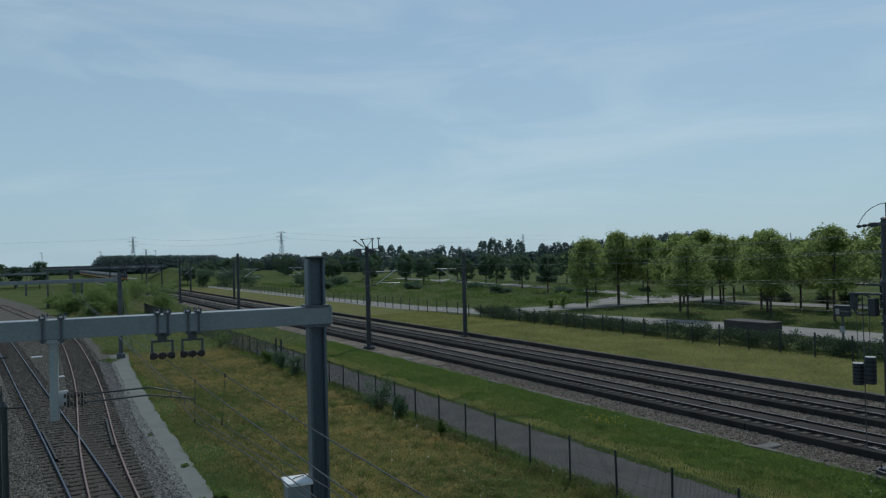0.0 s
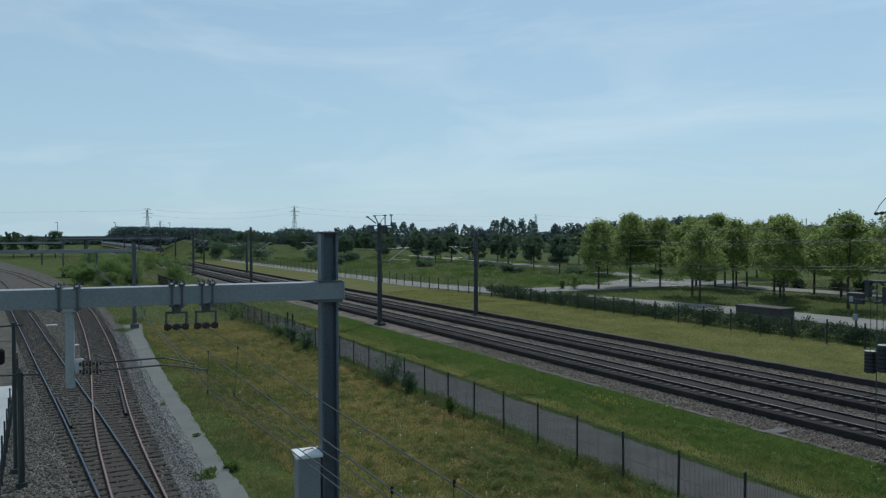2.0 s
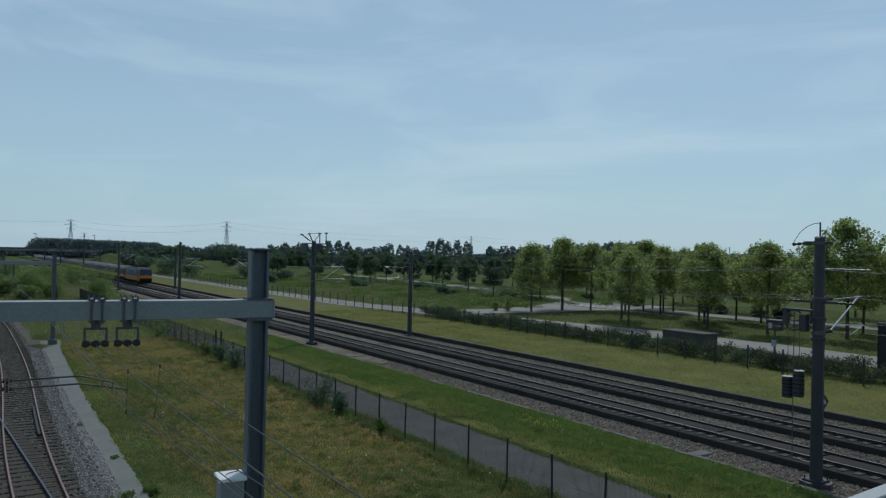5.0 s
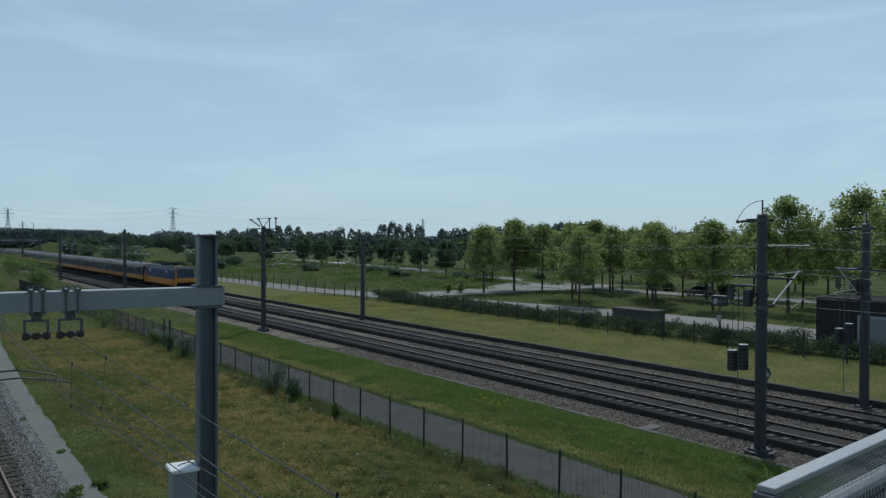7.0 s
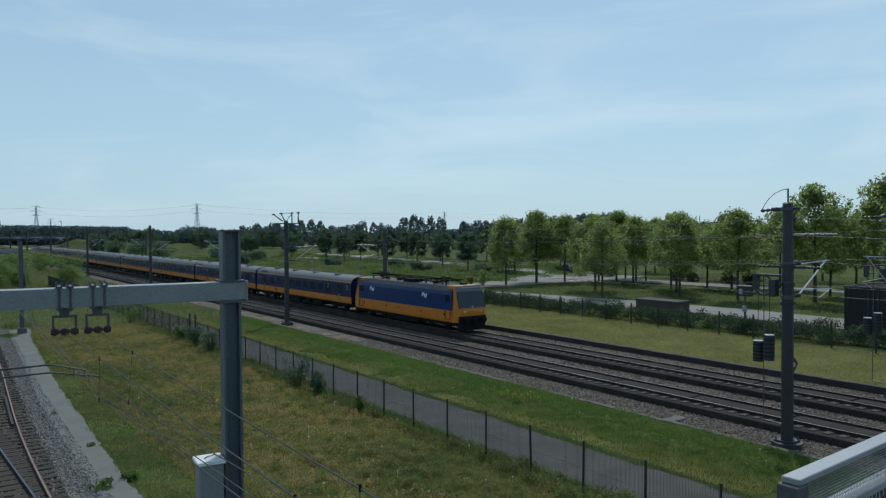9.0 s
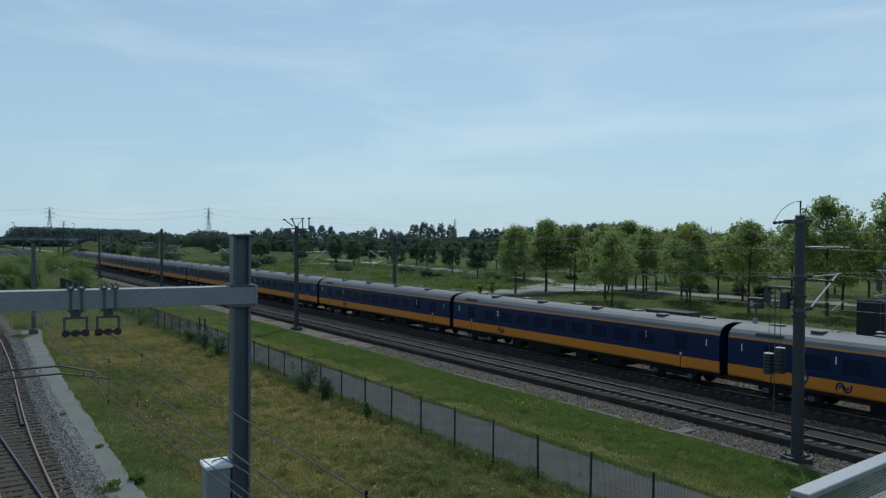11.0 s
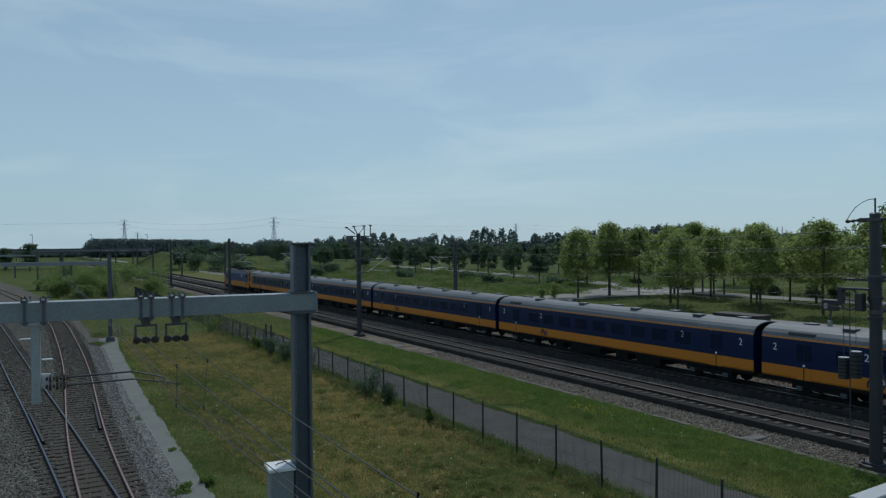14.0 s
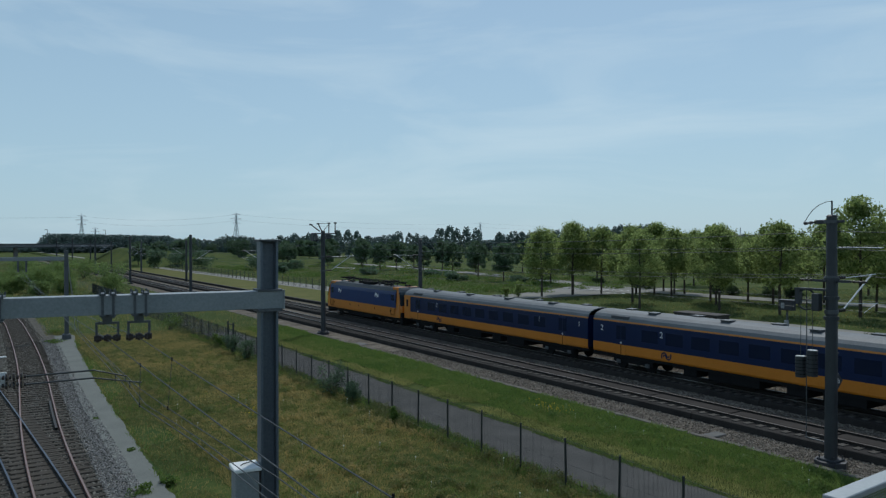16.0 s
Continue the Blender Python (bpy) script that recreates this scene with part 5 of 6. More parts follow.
for x, y, h in ((56.2, 36.0, 3.7),):
    bx = empty("trackside_cabinet", pose(x, y, 0), "dark grey trackside equipment cabinet on a post", "cabinet", "trackside cabinets")
    part("stand", box(B(), -0.06, -0.06, -0.05, 0.06, 0.06, h - 0.8), GALV_DARK, bx)
    part("body", box(B(), -0.25, -0.6, h - 0.8, 0.25, 0.6, h, 0.03), MAST, bx)
    part("label_plate", box(B(), -0.27, 0.1, h - 0.65, -0.25, 0.4, h - 0.2, 0.004), GALV, bx)
    part("meter_box", box(B(), -0.2, -0.17, h - 2.1, 0.0, 0.17, h - 1.6, 0.02), GALV, bx)
    part("hood", box(B(), -0.35, -0.65, h, 0.35, 0.65, h + 0.06, 0.01), GALV_DARK, bx)

# white marks on the junction
mk = B()
for (xa, ya), (xb, yb), n in (((90.1, 100.5), (92.6, 93.6), 7), ((88.3, 88.0), (89.9, 83.0), 5), ((93.5, 97.0), (95.0, 90.0), 6)):
    turn = -math.degrees(math.atan2(xb - xa, yb - ya))
    for i in range(n):
        f = i / (n - 1)
        box(mk, -0.22, -0.36, 0, 0.22, 0.36, 0.006, 0, pose(xa + (xb - xa) * f, ya + (yb - ya) * f, 0.102, 0, 0, turn))
tagged(part("road_marking", mk, WHITE), "white painted dashes on the road", "road marking", kind="structure")



# ---- car on the back road ----
CAR_PAINT = mat("dark_car_paint", (0.010, 0.012, 0.018), (0.016, 0.019, 0.027), 1.0, 0.25, 0.1, 0, 20)
TYRE = mat("tyre_rubber", (0.012, 0.012, 0.012), (0.022, 0.022, 0.022), 4, 0.85, 0, 0.1, 40)


def car():
    """A hatchback that faces +y, its middle at the origin."""
    ca = empty("car", pose(0, 0, 0), "dark hatchback car driving along the tree-lined road", "car")
    low = [(-2.1, 0.30), (-2.12, 0.62), (-2.0, 0.92), (-1.5, 0.98), (1.1, 0.95), (1.95, 0.78), (2.12, 0.58), (2.1, 0.30)]
    top = [(-1.92, 0.93), (-1.55, 1.36), (-1.1, 1.46), (0.1, 1.44), (0.55, 1.28), (1.15, 0.94)]
    for name, prof, w0, w1, m_ in (("body", low, 0.86, 0.80, CAR_PAINT), ("cabin", top, 0.78, 0.60, GLASS)):
        bm = B()
        zs = [z for y, z in prof]
        rings = []
        for sx in (-1, 1):
            rings.append([bm.verts.new((sx * (w0 + (w1 - w0) * (z - min(zs)) / (max(zs) - min(zs))), y, z)) for y, z in prof])
        bm.faces.new(rings[0]), bm.faces.new(list(reversed(rings[1])))
        n = len(prof)
        for k in range(n):
            bm.faces.new((rings[0][k], rings[1][k], rings[1][(k + 1) % n], rings[0][(k + 1) % n]))
        bmesh.ops.recalc_face_normals(bm, faces=bm.faces)
        part(name, bm, m_, ca)
    part("roof", box(B(), -0.60, -1.2, 1.44, 0.60, 0.15, 1.475, 0.015), CAR_PAINT, ca)
    for sx in (-1, 1):
        for y in (-0.45, 0.5):
            part("pillar", box(B(), sx * 0.72 - 0.04, y - 0.05, 0.93, sx * 0.72 + 0.04, y + 0.05, 1.42), CAR_PAINT, ca)
        part("headlight", box(B(), sx * 0.62 - 0.16, 2.0, 0.62, sx * 0.62 + 0.16, 2.1, 0.76, 0.02), BRIGHT, ca)
        part("tail_light", box(B(), sx * 0.68 - 0.1, -2.13, 0.7, sx * 0.68 + 0.1, -2.05, 0.9, 0.02), RUST, ca)
        part("mirror", box(B(), sx * 0.92 - 0.08, 0.72, 0.95, sx * 0.92 + 0.08, 0.84, 1.07, 0.02), CAR_PAINT, ca)
        for y in (-1.3, 1.32):
            w = part("wheel", tube(B(), (sx * 0.70, y, 0.31), (sx * 0.88, y, 0.31), 0.31, None, 18), TYRE, ca)
            part("rim", tube(B(), (sx * 0.88, y, 0.31), (sx * 0.895, y, 0.31), 0.2, None, 12), GALV, w)
    return ca


CAR = car()
CAR_T = (0, 4, 6, 7, 7.5, 8, 8.6, 9, 10, 12, 16)
CAR_X = (150, 118, 102, 97.0, 96.2, 97.2, 101.5, 106, 122, 160, 240)
CAR_Y = (-125, -20, 42, 65.5, 78.3, 90.5, 102.5, 107, 116, 134, 170)


def car_pose(t):
    """It follows the back road and turns off at the junction."""
    x, y = float(np.interp(t, CAR_T, CAR_X)), float(np.interp(t, CAR_T, CAR_Y))
    dx = float(np.interp(t + 0.2, CAR_T, CAR_X) - np.interp(t - 0.2, CAR_T, CAR_X))
    dy = float(np.interp(t + 0.2, CAR_T, CAR_Y) - np.interp(t - 0.2, CAR_T, CAR_Y))
    return pose(x, y, 0.1, 0, 0, -math.degrees(math.atan2(dx, dy)))


# ---- viaduct over the yard and the line ----
vi = empty("road_viaduct", pose(0, 330, 0), "long grey concrete road viaduct on slim piers", "viaduct")
# the deck's concrete carries a blue tint for the haze before it
part("deck", box(B(), -260, -6, 6.2, 50, 6, 7.0, 0.2), mat("hazed_viaduct_concrete", (0.10, 0.118, 0.135), (0.15, 0.165, 0.18), 0.2, 0.85, 0, 0.1, 4), vi)
part("parapet", box(B(), -260, -6.3, 7.0, 50, -6.1, 7.7), GALV_DARK, vi)
for i in range(17):
    x = -250 + i * 19
    if 26 < x < 44:
        continue
    part("pier", box(B(), x - 0.6, -4, 0, x + 0.6, 4, 6.1, 0.1), CONCRETE, vi)
for i in range(9):
    lp = empty("street_lamp", pose(-120 + i * 21, 331, 7.2), "tall grey street lamp on the viaduct", "street lamp", "lamps on the viaduct")
    part("pole", tube(B(), (0, 0, 0), (0, 0, 6), 0.12, 0.08, 8), GALV_DARK, lp)
    part("lamp_head", box(B(), -0.9, -0.15, 5.9, 0.1, 0.15, 6.1), GALV_DARK, lp)
bm = B()
pts = []
for i in range(9):
    for j in range(7):
        pts.append(bm.verts.new(((41, 52)[min(i, 1)] + max(0, i - 1) * 14, 326 + (j - 3) * 24, 6.9 * max(0.0, 1 - abs(j - 3) / 3.0) ** 0.8 * (max(0.0, 1 - i / 9.0) if i else 0.0) - 0.1)))
for i in range(8):
    for j in range(6):
        bm.faces.new((pts[i * 7 + j], pts[i * 7 + j + 1], pts[i * 7 + j + 8], pts[i * 7 + j + 7]))
bmesh.ops.recalc_face_normals(bm, faces=bm.faces)
tagged(part("embankment", bm, GRASS), "green grass embankment at the viaduct's end", "embankment", kind="structure")


# ---- pylons ----
# steel colour with distance haze mixed in, pale blue-grey
PYL_HAZED = mat("hazed_pylon_steel", (0.36, 0.41, 0.46), (0.45, 0.50, 0.54), 0.3, 0.6, 0.2, 0, 5)


def polar(az, r):
    a = radians(az + 29.3)
    return r * math.sin(a), r * math.cos(a)


def pylon(az, r, el, k=1.0):
    h = 8.5 + el * r
    x, y = polar(az, r)
    py = empty("lattice_pylon", pose(x, y, 0, 0, 0, 20), "tall lattice power pylon far off, grey with a pale haze tint", "pylon", "power pylons")
    w0, w1, w = 0.085 * h, 0.016 * h, 0.0048 * h
    at = lambda f: w0 + (w1 - w0) * min(1, f / 0.75) if f < 0.75 else w1
    bm = B()
    lv = [0, 0.16, 0.32, 0.46, 0.58, 0.68, 0.76, 0.84, 0.92]
    for f0, f1 in zip(lv, lv[1:]):
        c0 = [Vector((sx * at(f0), sy * at(f0), f0 * h)) for sx, sy in ((1, 1), (-1, 1), (-1, -1), (1, -1))]
        c1 = [Vector((sx * at(f1), sy * at(f1), f1 * h)) for sx, sy in ((1, 1), (-1, 1), (-1, -1), (1, -1))]
        for i in range(4):
            tube(bm, c0[i], c1[i], w, w, 4)
            tube(bm, c0[i], c1[(i + 1) % 4], w * 0.6, w * 0.6, 4)
            tube(bm, c0[(i + 1) % 4], c1[i], w * 0.6, w * 0.6, 4)
    tube(bm, (0, 0, 0.9 * h), (0, 0, h), w1 * 0.8, w * 0.5, 4)
    part("tower", bm, PYL_HAZED, py)
    for f, L in ((0.70, 0.14), (0.82, 0.19), (0.94, 0.13)):
        bm = B()
        for s in (-1, 1):
            tube(bm, (0, 0, f * h), (s * L * h, 0, f * h), w * 1.1, w * 0.7, 4)
            tube(bm, (0, 0, f * h + 0.035 * h), (s * L * h, 0, f * h), w * 0.8, w * 0.6, 4)
        part("cross_arm", bm, PYL_HAZED, py)
    return (x, y, h)


tops = [pylon(-22.55, 980, 0.0335), pylon(-12.2, 900, 0.0378), pylon(6.14, 1250, 0.0262), pylon(25.0, 1700, 0.0178), pylon(-21.7, 640, 0.0176)]
for (xa, ya, ha), (xb, yb_, hb) in ((tops[0], tops[1]), (tops[1], tops[2]), (tops[2], tops[3])):
    for f in (0.78, 0.94):
        wire("power_line", sag((xa, ya, ha * f), (xb, yb_, hb * f), 6, 16), 0.07, "thin distant power line", "cable", PYL_HAZED, "power lines")
wire("power_line", sag((tops[0][0], tops[0][1], tops[0][2] * 0.9), (-900, 900, 30), 6, 10), 0.07, "thin distant power line", "cable", PYL_HAZED, "power lines")


# ---- plants ----
def leaf_cloud(blobs, n, size, seed, name, material, inner=0.4, outer=1.14):
    """Leaf quads scattered through the outer part of rounded clumps (x, y, z, rx, rz)."""
    rs = np.random.RandomState(seed)
    bl = np.array(blobs, float)
    wgt = bl[:, 3] * bl[:, 4]
    idx = rs.choice(len(bl), n, p=wgt / wgt.sum())
    d = rs.normal(size=(n, 3))
    d /= np.linalg.norm(d, axis=1)[:, None]
    rad = rs.uniform(inner, outer, n)[:, None]
    c = bl[idx, :3] + d * rad * bl[idx][:, [3, 3, 4]]
    a = rs.normal(size=(n, 3))
    a /= np.linalg.norm(a, axis=1)[:, None]
    b = np.cross(a, rs.normal(size=(n, 3)))
    b /= np.linalg.norm(b, axis=1)[:, None]
    s = (size * rs.uniform(0.55, 1.25, n))[:, None]
    v = np.stack([c - a * s, c - b * s * 0.55, c + a * s, c + b * s * 0.55], axis=1).reshape(-1, 3)
    me = bpy.data.meshes.new(name)
    me.vertices.add(4 * n)
    me.vertices.foreach_set("co", v.ravel())
    me.loops.add(4 * n)
    me.loops.foreach_set("vertex_index", np.arange(4 * n))
    me.polygons.add(n)
    me.polygons.foreach_set("loop_start", np.arange(0, 4 * n, 4))
    me.update(calc_edges=True)
    me.validate()
    me.materials.append(material)
    return me


def tree(name, h, crown_r, base, seed, material, label, leaves=5000, leaf=0.22, pointed=0.3, loc=(0, 0), inner=0.4, clumps=60, full=0.6):
    """A trunk that carries limbs, and a crown of many small clumps within an uneven egg."""
    rnd = random.Random(seed)
    tr = empty(name, pose(loc[0], loc[1], -0.05), label, "tree")
    top = Vector((rnd.uniform(-0.3, 0.3), rnd.uniform(-0.3, 0.3), h * 0.86))
    bm = tube(B(), (0, 0, 0), (0.05, 0.03, base + 0.5), 0.17, 0.13, 10)
    tube(bm, (0.05, 0.03, base + 0.4), top, 0.13, 0.03, 8)
    lobes = [(rnd.uniform(0, 6.28), rnd.uniform(0.1, 0.9), rnd.uniform(-0.22, 0.30)) for k in range(7)]
    blobs = []
    for k in range(clumps):
        f = rnd.uniform(0, 1)
        a = rnd.uniform(0, 6.28)
        reach = crown_r * math.sin(math.pi * (0.13 + 0.80 * f)) ** full * (1 - pointed * f)
        for la, lf, ls in lobes:
            reach *= 1 + ls * math.exp(-((f - lf) / 0.22) ** 2) * max(0.0, math.cos(a - la))
        rr = reach * math.sqrt(rnd.uniform(0.12, 1.0)) * 0.86
        z = base + 0.35 + f * (h - base - 0.7)
        c = Vector((rr * math.cos(a), rr * math.sin(a), z))
        blobs.append((c.x, c.y, c.z, crown_r * rnd.uniform(0.15, 0.29), crown_r * rnd.uniform(0.14, 0.26)))
        if k % 3 == 0:
            tube(bm, (0.03, 0.02, max(base, z - 0.35 * rr - 0.4)), c, 0.05, 0.012, 5)
    for k in range(16):
        f, a = rnd.uniform(0.35, 0.95), rnd.uniform(0, 6.28)
        rr = crown_r * math.sin(math.pi * (0.13 + 0.80 * f)) ** full * (1 - pointed * f) * rnd.uniform(0.95, 1.15)
        blobs.append((rr * math.cos(a), rr * math.sin(a), base + 0.9 + f * (h - base - 0.7), crown_r * rnd.uniform(0.07, 0.12), crown_r * rnd.uniform(0.10, 0.18)))
    for k in range(5):
        blobs.append((top.x + rnd.uniform(-0.5, 0.5), top.y + rnd.uniform(-0.5, 0.5), h - rnd.uniform(0.3, 1.3), crown_r * rnd.uniform(0.10, 0.17), rnd.uniform(0.4, 0.8)))
    part("trunk", bm, BARK, tr)
    ob = new("crown", leaf_cloud(blobs, leaves, leaf, seed, "crown", material, inner, 1.14))
    ob.parent = tr
    return tr


def plant_copy(proto, x, y, k, turn, kz=None):
    c = copy_thing(proto, pose(x, y, ground_z(x) - 0.05, 0, 0, turn))
    c.scale = (k, k, kz or k)
    return c


rnd = random.Random(11)
PLANE = [tree("plane_tree", 10.5, 4.1, 3.1, s, LEAF_LIGHT_HAZED, "light green young plane tree with a loose crown", 9500, 0.155, 0.30, p, 0.2, 62, 0.85)
         for s, p in ((1, (74, 87.8)), (2, (82.2, 89.8)), (3, (77.5, 72.7)), (4, (90.7, 84.3)))]
spots = [(86, 87.3), (99.8, 86.6), (95.9, 81), (79.4, 51.8), (92.2, 47.5), (88, 68), (92, 61), (104, 66), (110, 74), (84, 45), (108, 52),
         (118, 62), (86, 38), (97, 37), (80, 31), (90, 28), (106, 36), (82, 22), (94, 20), (112, 26), (120, 44), (82, 14), (98, 10), (113, 14), (71.4, 65.8), (112, 84), (118, 95), (80.7, 88.3), (77.8, 58.8), (92.8, 82.4), (90.3, 76.8), (97.5, 80.3), (93.2, 65.7), (84, 64), (99, 58)]
for i, (x, y) in enumerate(spots):
    tall = 1.0
    if (x, y) in ((84, 45), (86, 38)):
        tall = 1.22
    if (x, y) in ((80, 31), (82, 22), (90, 28)):
        tall = 1.27
    k = tall * rnd.uniform(0.92, 1.06)
    plant_copy(PLANE[i % 4], x, y, k, rnd.uniform(0, 360), k * rnd.uniform(0.94, 1.06))

LIME = [tree("lime_tree", 8.0, 3.1, 2.0, s, LEAF_DARK_HAZED, "dark green round-crowned tree beside the road", 6500, 0.19, 0.10, p, 0.3, 55, 0.5)
        for s, p in ((21, (96.7, 127.3)), (22, (102.3, 144.6)), (23, (105.4, 160.3)))]
dark = [(97.5, 113), (107.5, 194), (103, 207), (103, 236), (92, 242), (106, 176), (110, 222), (114, 150), (116, 165), (118, 185), (120, 205), (122, 228), (98, 222), (100, 190),
        (112, 252), (118, 270), (126, 250), (108, 286), (124, 300), (100, 268), (92, 290), (130, 325), (116, 330), (104, 345), (136, 360), (60, 290), (66, 285), (74, 300), (52, 280),
        (88, 320), (80, 335), (56, 310), (96, 310), (72, 320), (110, 130), (112, 115), (4.6, 300), (-14, 310), (-8.5, 304), (-3, 312), (127, 135), (128, 160), (130, 185), (48, 262), (62, 262)]
for i, (x, y) in enumerate(dark):
    k = rnd.uniform(0.9, 1.18)
    plant_copy(LIME[i % 3], x, y, k, rnd.uniform(0, 360), k * rnd.uniform(0.92, 1.1))


def shrub(x, y, r, h, seed, material, label, leaf=0.12, n=1500, name="shrub"):
    rn = random.Random(seed)
    z = ground_z(x)
    sh = empty(name, pose(x, y, z - 0.05), label, "shrub", "shrubs")
    bm = B()
    blobs = []
    for k in range(9):
        a, f = rn.uniform(0, 6.28), rn.uniform(0.2, 1.0)
        tip = Vector((r * 0.7 * f * math.cos(a), r * 0.7 * f * math.sin(a), h * (0.35 + 0.5 * rn.uniform(0, 1))))
        tube(bm, (0, 0, 0), tip, 0.03, 0.008, 5)
        blobs.append((tip.x, tip.y, tip.z, r * rn.uniform(0.25, 0.5), h * rn.uniform(0.14, 0.26)))
    blobs.append((0, 0, h * 0.3, r * 0.6, h * 0.3))
    part("stems", bm, BARK, sh)
    ob = new("leaves", leaf_cloud(blobs, n, leaf, seed, "leaves", material))
    ob.parent = sh
    return sh


SHRUB_LAB = "leafy green shrub grown against the fence"
for i, (x, y, r, h) in enumerate(((17.45, 38.7, 1.0, 1.85), (17.4, 36.2, 0.55, 1.35), (17.4, 57.5, 0.9, 1.9), (17.3, 53.5, 0.8, 1.6), (17.3, 49.0, 0.8, 1.8), (16.6, 75.0, 1.6, 2.4), (17.4, 61.0, 0.7, 1.2), (17.2, 31.2, 0.25, 0.8))):
    shrub(x, y, r, h, 40 + i, LEAF_DARK_HAZED if i < 5 else LEAF_SHRUB, SHRUB_LAB, 0.06, 1300)
for i, (x, y, r, h) in enumerate(((16.2, 14.7, 1.0, 1.2), (15.9, 13.2, 1.1, 1.3), (16.4, 16.2, 0.9, 0.75), (15.2, 14.2, 0.8, 0.7))):
    shrub(x, y, r, h, 140 + i, LEAF_BRIGHT, "loose yellow-green bramble bush before the fence", 0.05, 2400, "bramble")
for i, (x, y, r, h) in enumerate(((70.6, 89.2, 1.1, 3.0), (69.6, 91.0, 0.7, 1.6))):
    shrub(x, y, r, h, 150 + i, LEAF_LIGHT_HAZED, "small pale sapling beside the road junction", 0.11, 900, "sapling")
for i, (x, y, r, h) in enumerate(((102.8, 95, 1.7, 1.7), (102.2, 92, 1.7, 1.6), (101.8, 77.5, 1.8, 1.7), (102.0, 74.6, 1.7, 1.6), (103.2, 69, 1.8, 1.8), (103.6, 65.5, 1.8, 1.7), (105.5, 108, 1.6, 1.4))):
    shrub(x, y, r, h, 160 + i, LEAF_HEDGE, "low clipped dark hedge behind the road", 0.12, 2200, "clipped_hedge")
for i, (x, y, r, h) in enumerate(((10.3, 126, 3.8, 5.4), (18.6, 119.5, 3.4, 5.0), (8.0, 157, 4.5, 5.0), (13.0, 137, 3.4, 4.6), (15, 160, 4.0, 5), (21, 175, 4.0, 4.5), (8.6, 121, 2.0, 2.4), (5.6, 128, 2.6, 2.6), (9.5, 140, 3.2, 3.2), (5.2, 150, 3.0, 2.8), (12.5, 124, 2.2, 2.4))):
    shrub(x * 1.1, y * 1.1, r * 1.05, h * 1.1, 60 + i, LEAF_SCRUB, "broad bright green willow scrub between the tracks", 0.12, 6000, "scrub")
for i, (x, y, r, h) in enumerate(((88, 133, 3, 2.2), (93, 150, 3.2, 2.0), (86, 170, 3.5, 2.4), (95, 120, 2.5, 1.6), (72, 215, 5, 5), (62, 235, 5, 6), (80, 205, 4, 3.5), (58, 250, 5, 6.5), (49.4, 245, 3.4, 6.4), (70, 190, 3, 2.6))):
    shrub(x, y, r, h, 80 + i, LEAF_DARK_HAZED, "dark green bush on the grass slope", 0.28, 1600, "bush")

for i, (x, y, r, h) in enumerate(((4.85, 26.4, 0.5, 0.42), (5.95, 27.0, 0.5, 0.42), (5.6, 31.9, 0.28, 0.25), (5.13, 38.5, 0.22, 0.2), (6.25, 69.3, 0.9, 0.45), (6.7, 76.8, 0.8, 0.45), (5.9, 70.5, 0.6, 0.3))):
    shrub(x, y, r, h, 100 + i, LEAF_SHRUB, "low clump of weeds on the path", 0.05, 420, "weed_clump")

# hedge along the boundary fence
rs = np.random.RandomState(9)
blobs = []
for y in np.arange(-10, 88, 0.55):
    hgt = 1.15 + 0.45 * noise.noise((y * 0.15, 2.0, 0)) + (0.35 if y > 20 else 0.5)
    for k in range(3):
        blobs.append((55.2 + rs.uniform(-1.3, 1.3), y + rs.uniform(-0.4, 0.4), hgt * rs.uniform(0.2, 0.72), rs.uniform(0.5, 0.9), hgt * rs.uniform(0.22, 0.36)))
tagged(new("hedge", leaf_cloud(blobs, 90000, 0.085, 9, "hedge", LEAF_HEDGE)), "overgrown dark green hedge behind the fence", "hedge", kind="stuff")
bm = B()
for y in np.arange(-9, 87, 1.5):
    tube(bm, (55.2, y, -0.1), (55.2 + rs.uniform(-0.6, 0.6), y + rs.uniform(-0.4, 0.4), 1.0), 0.03, 0.01, 5)
tagged(part("hedge_stems", bm, BARK), "thin brown hedge stems", "hedge", kind="stuff")

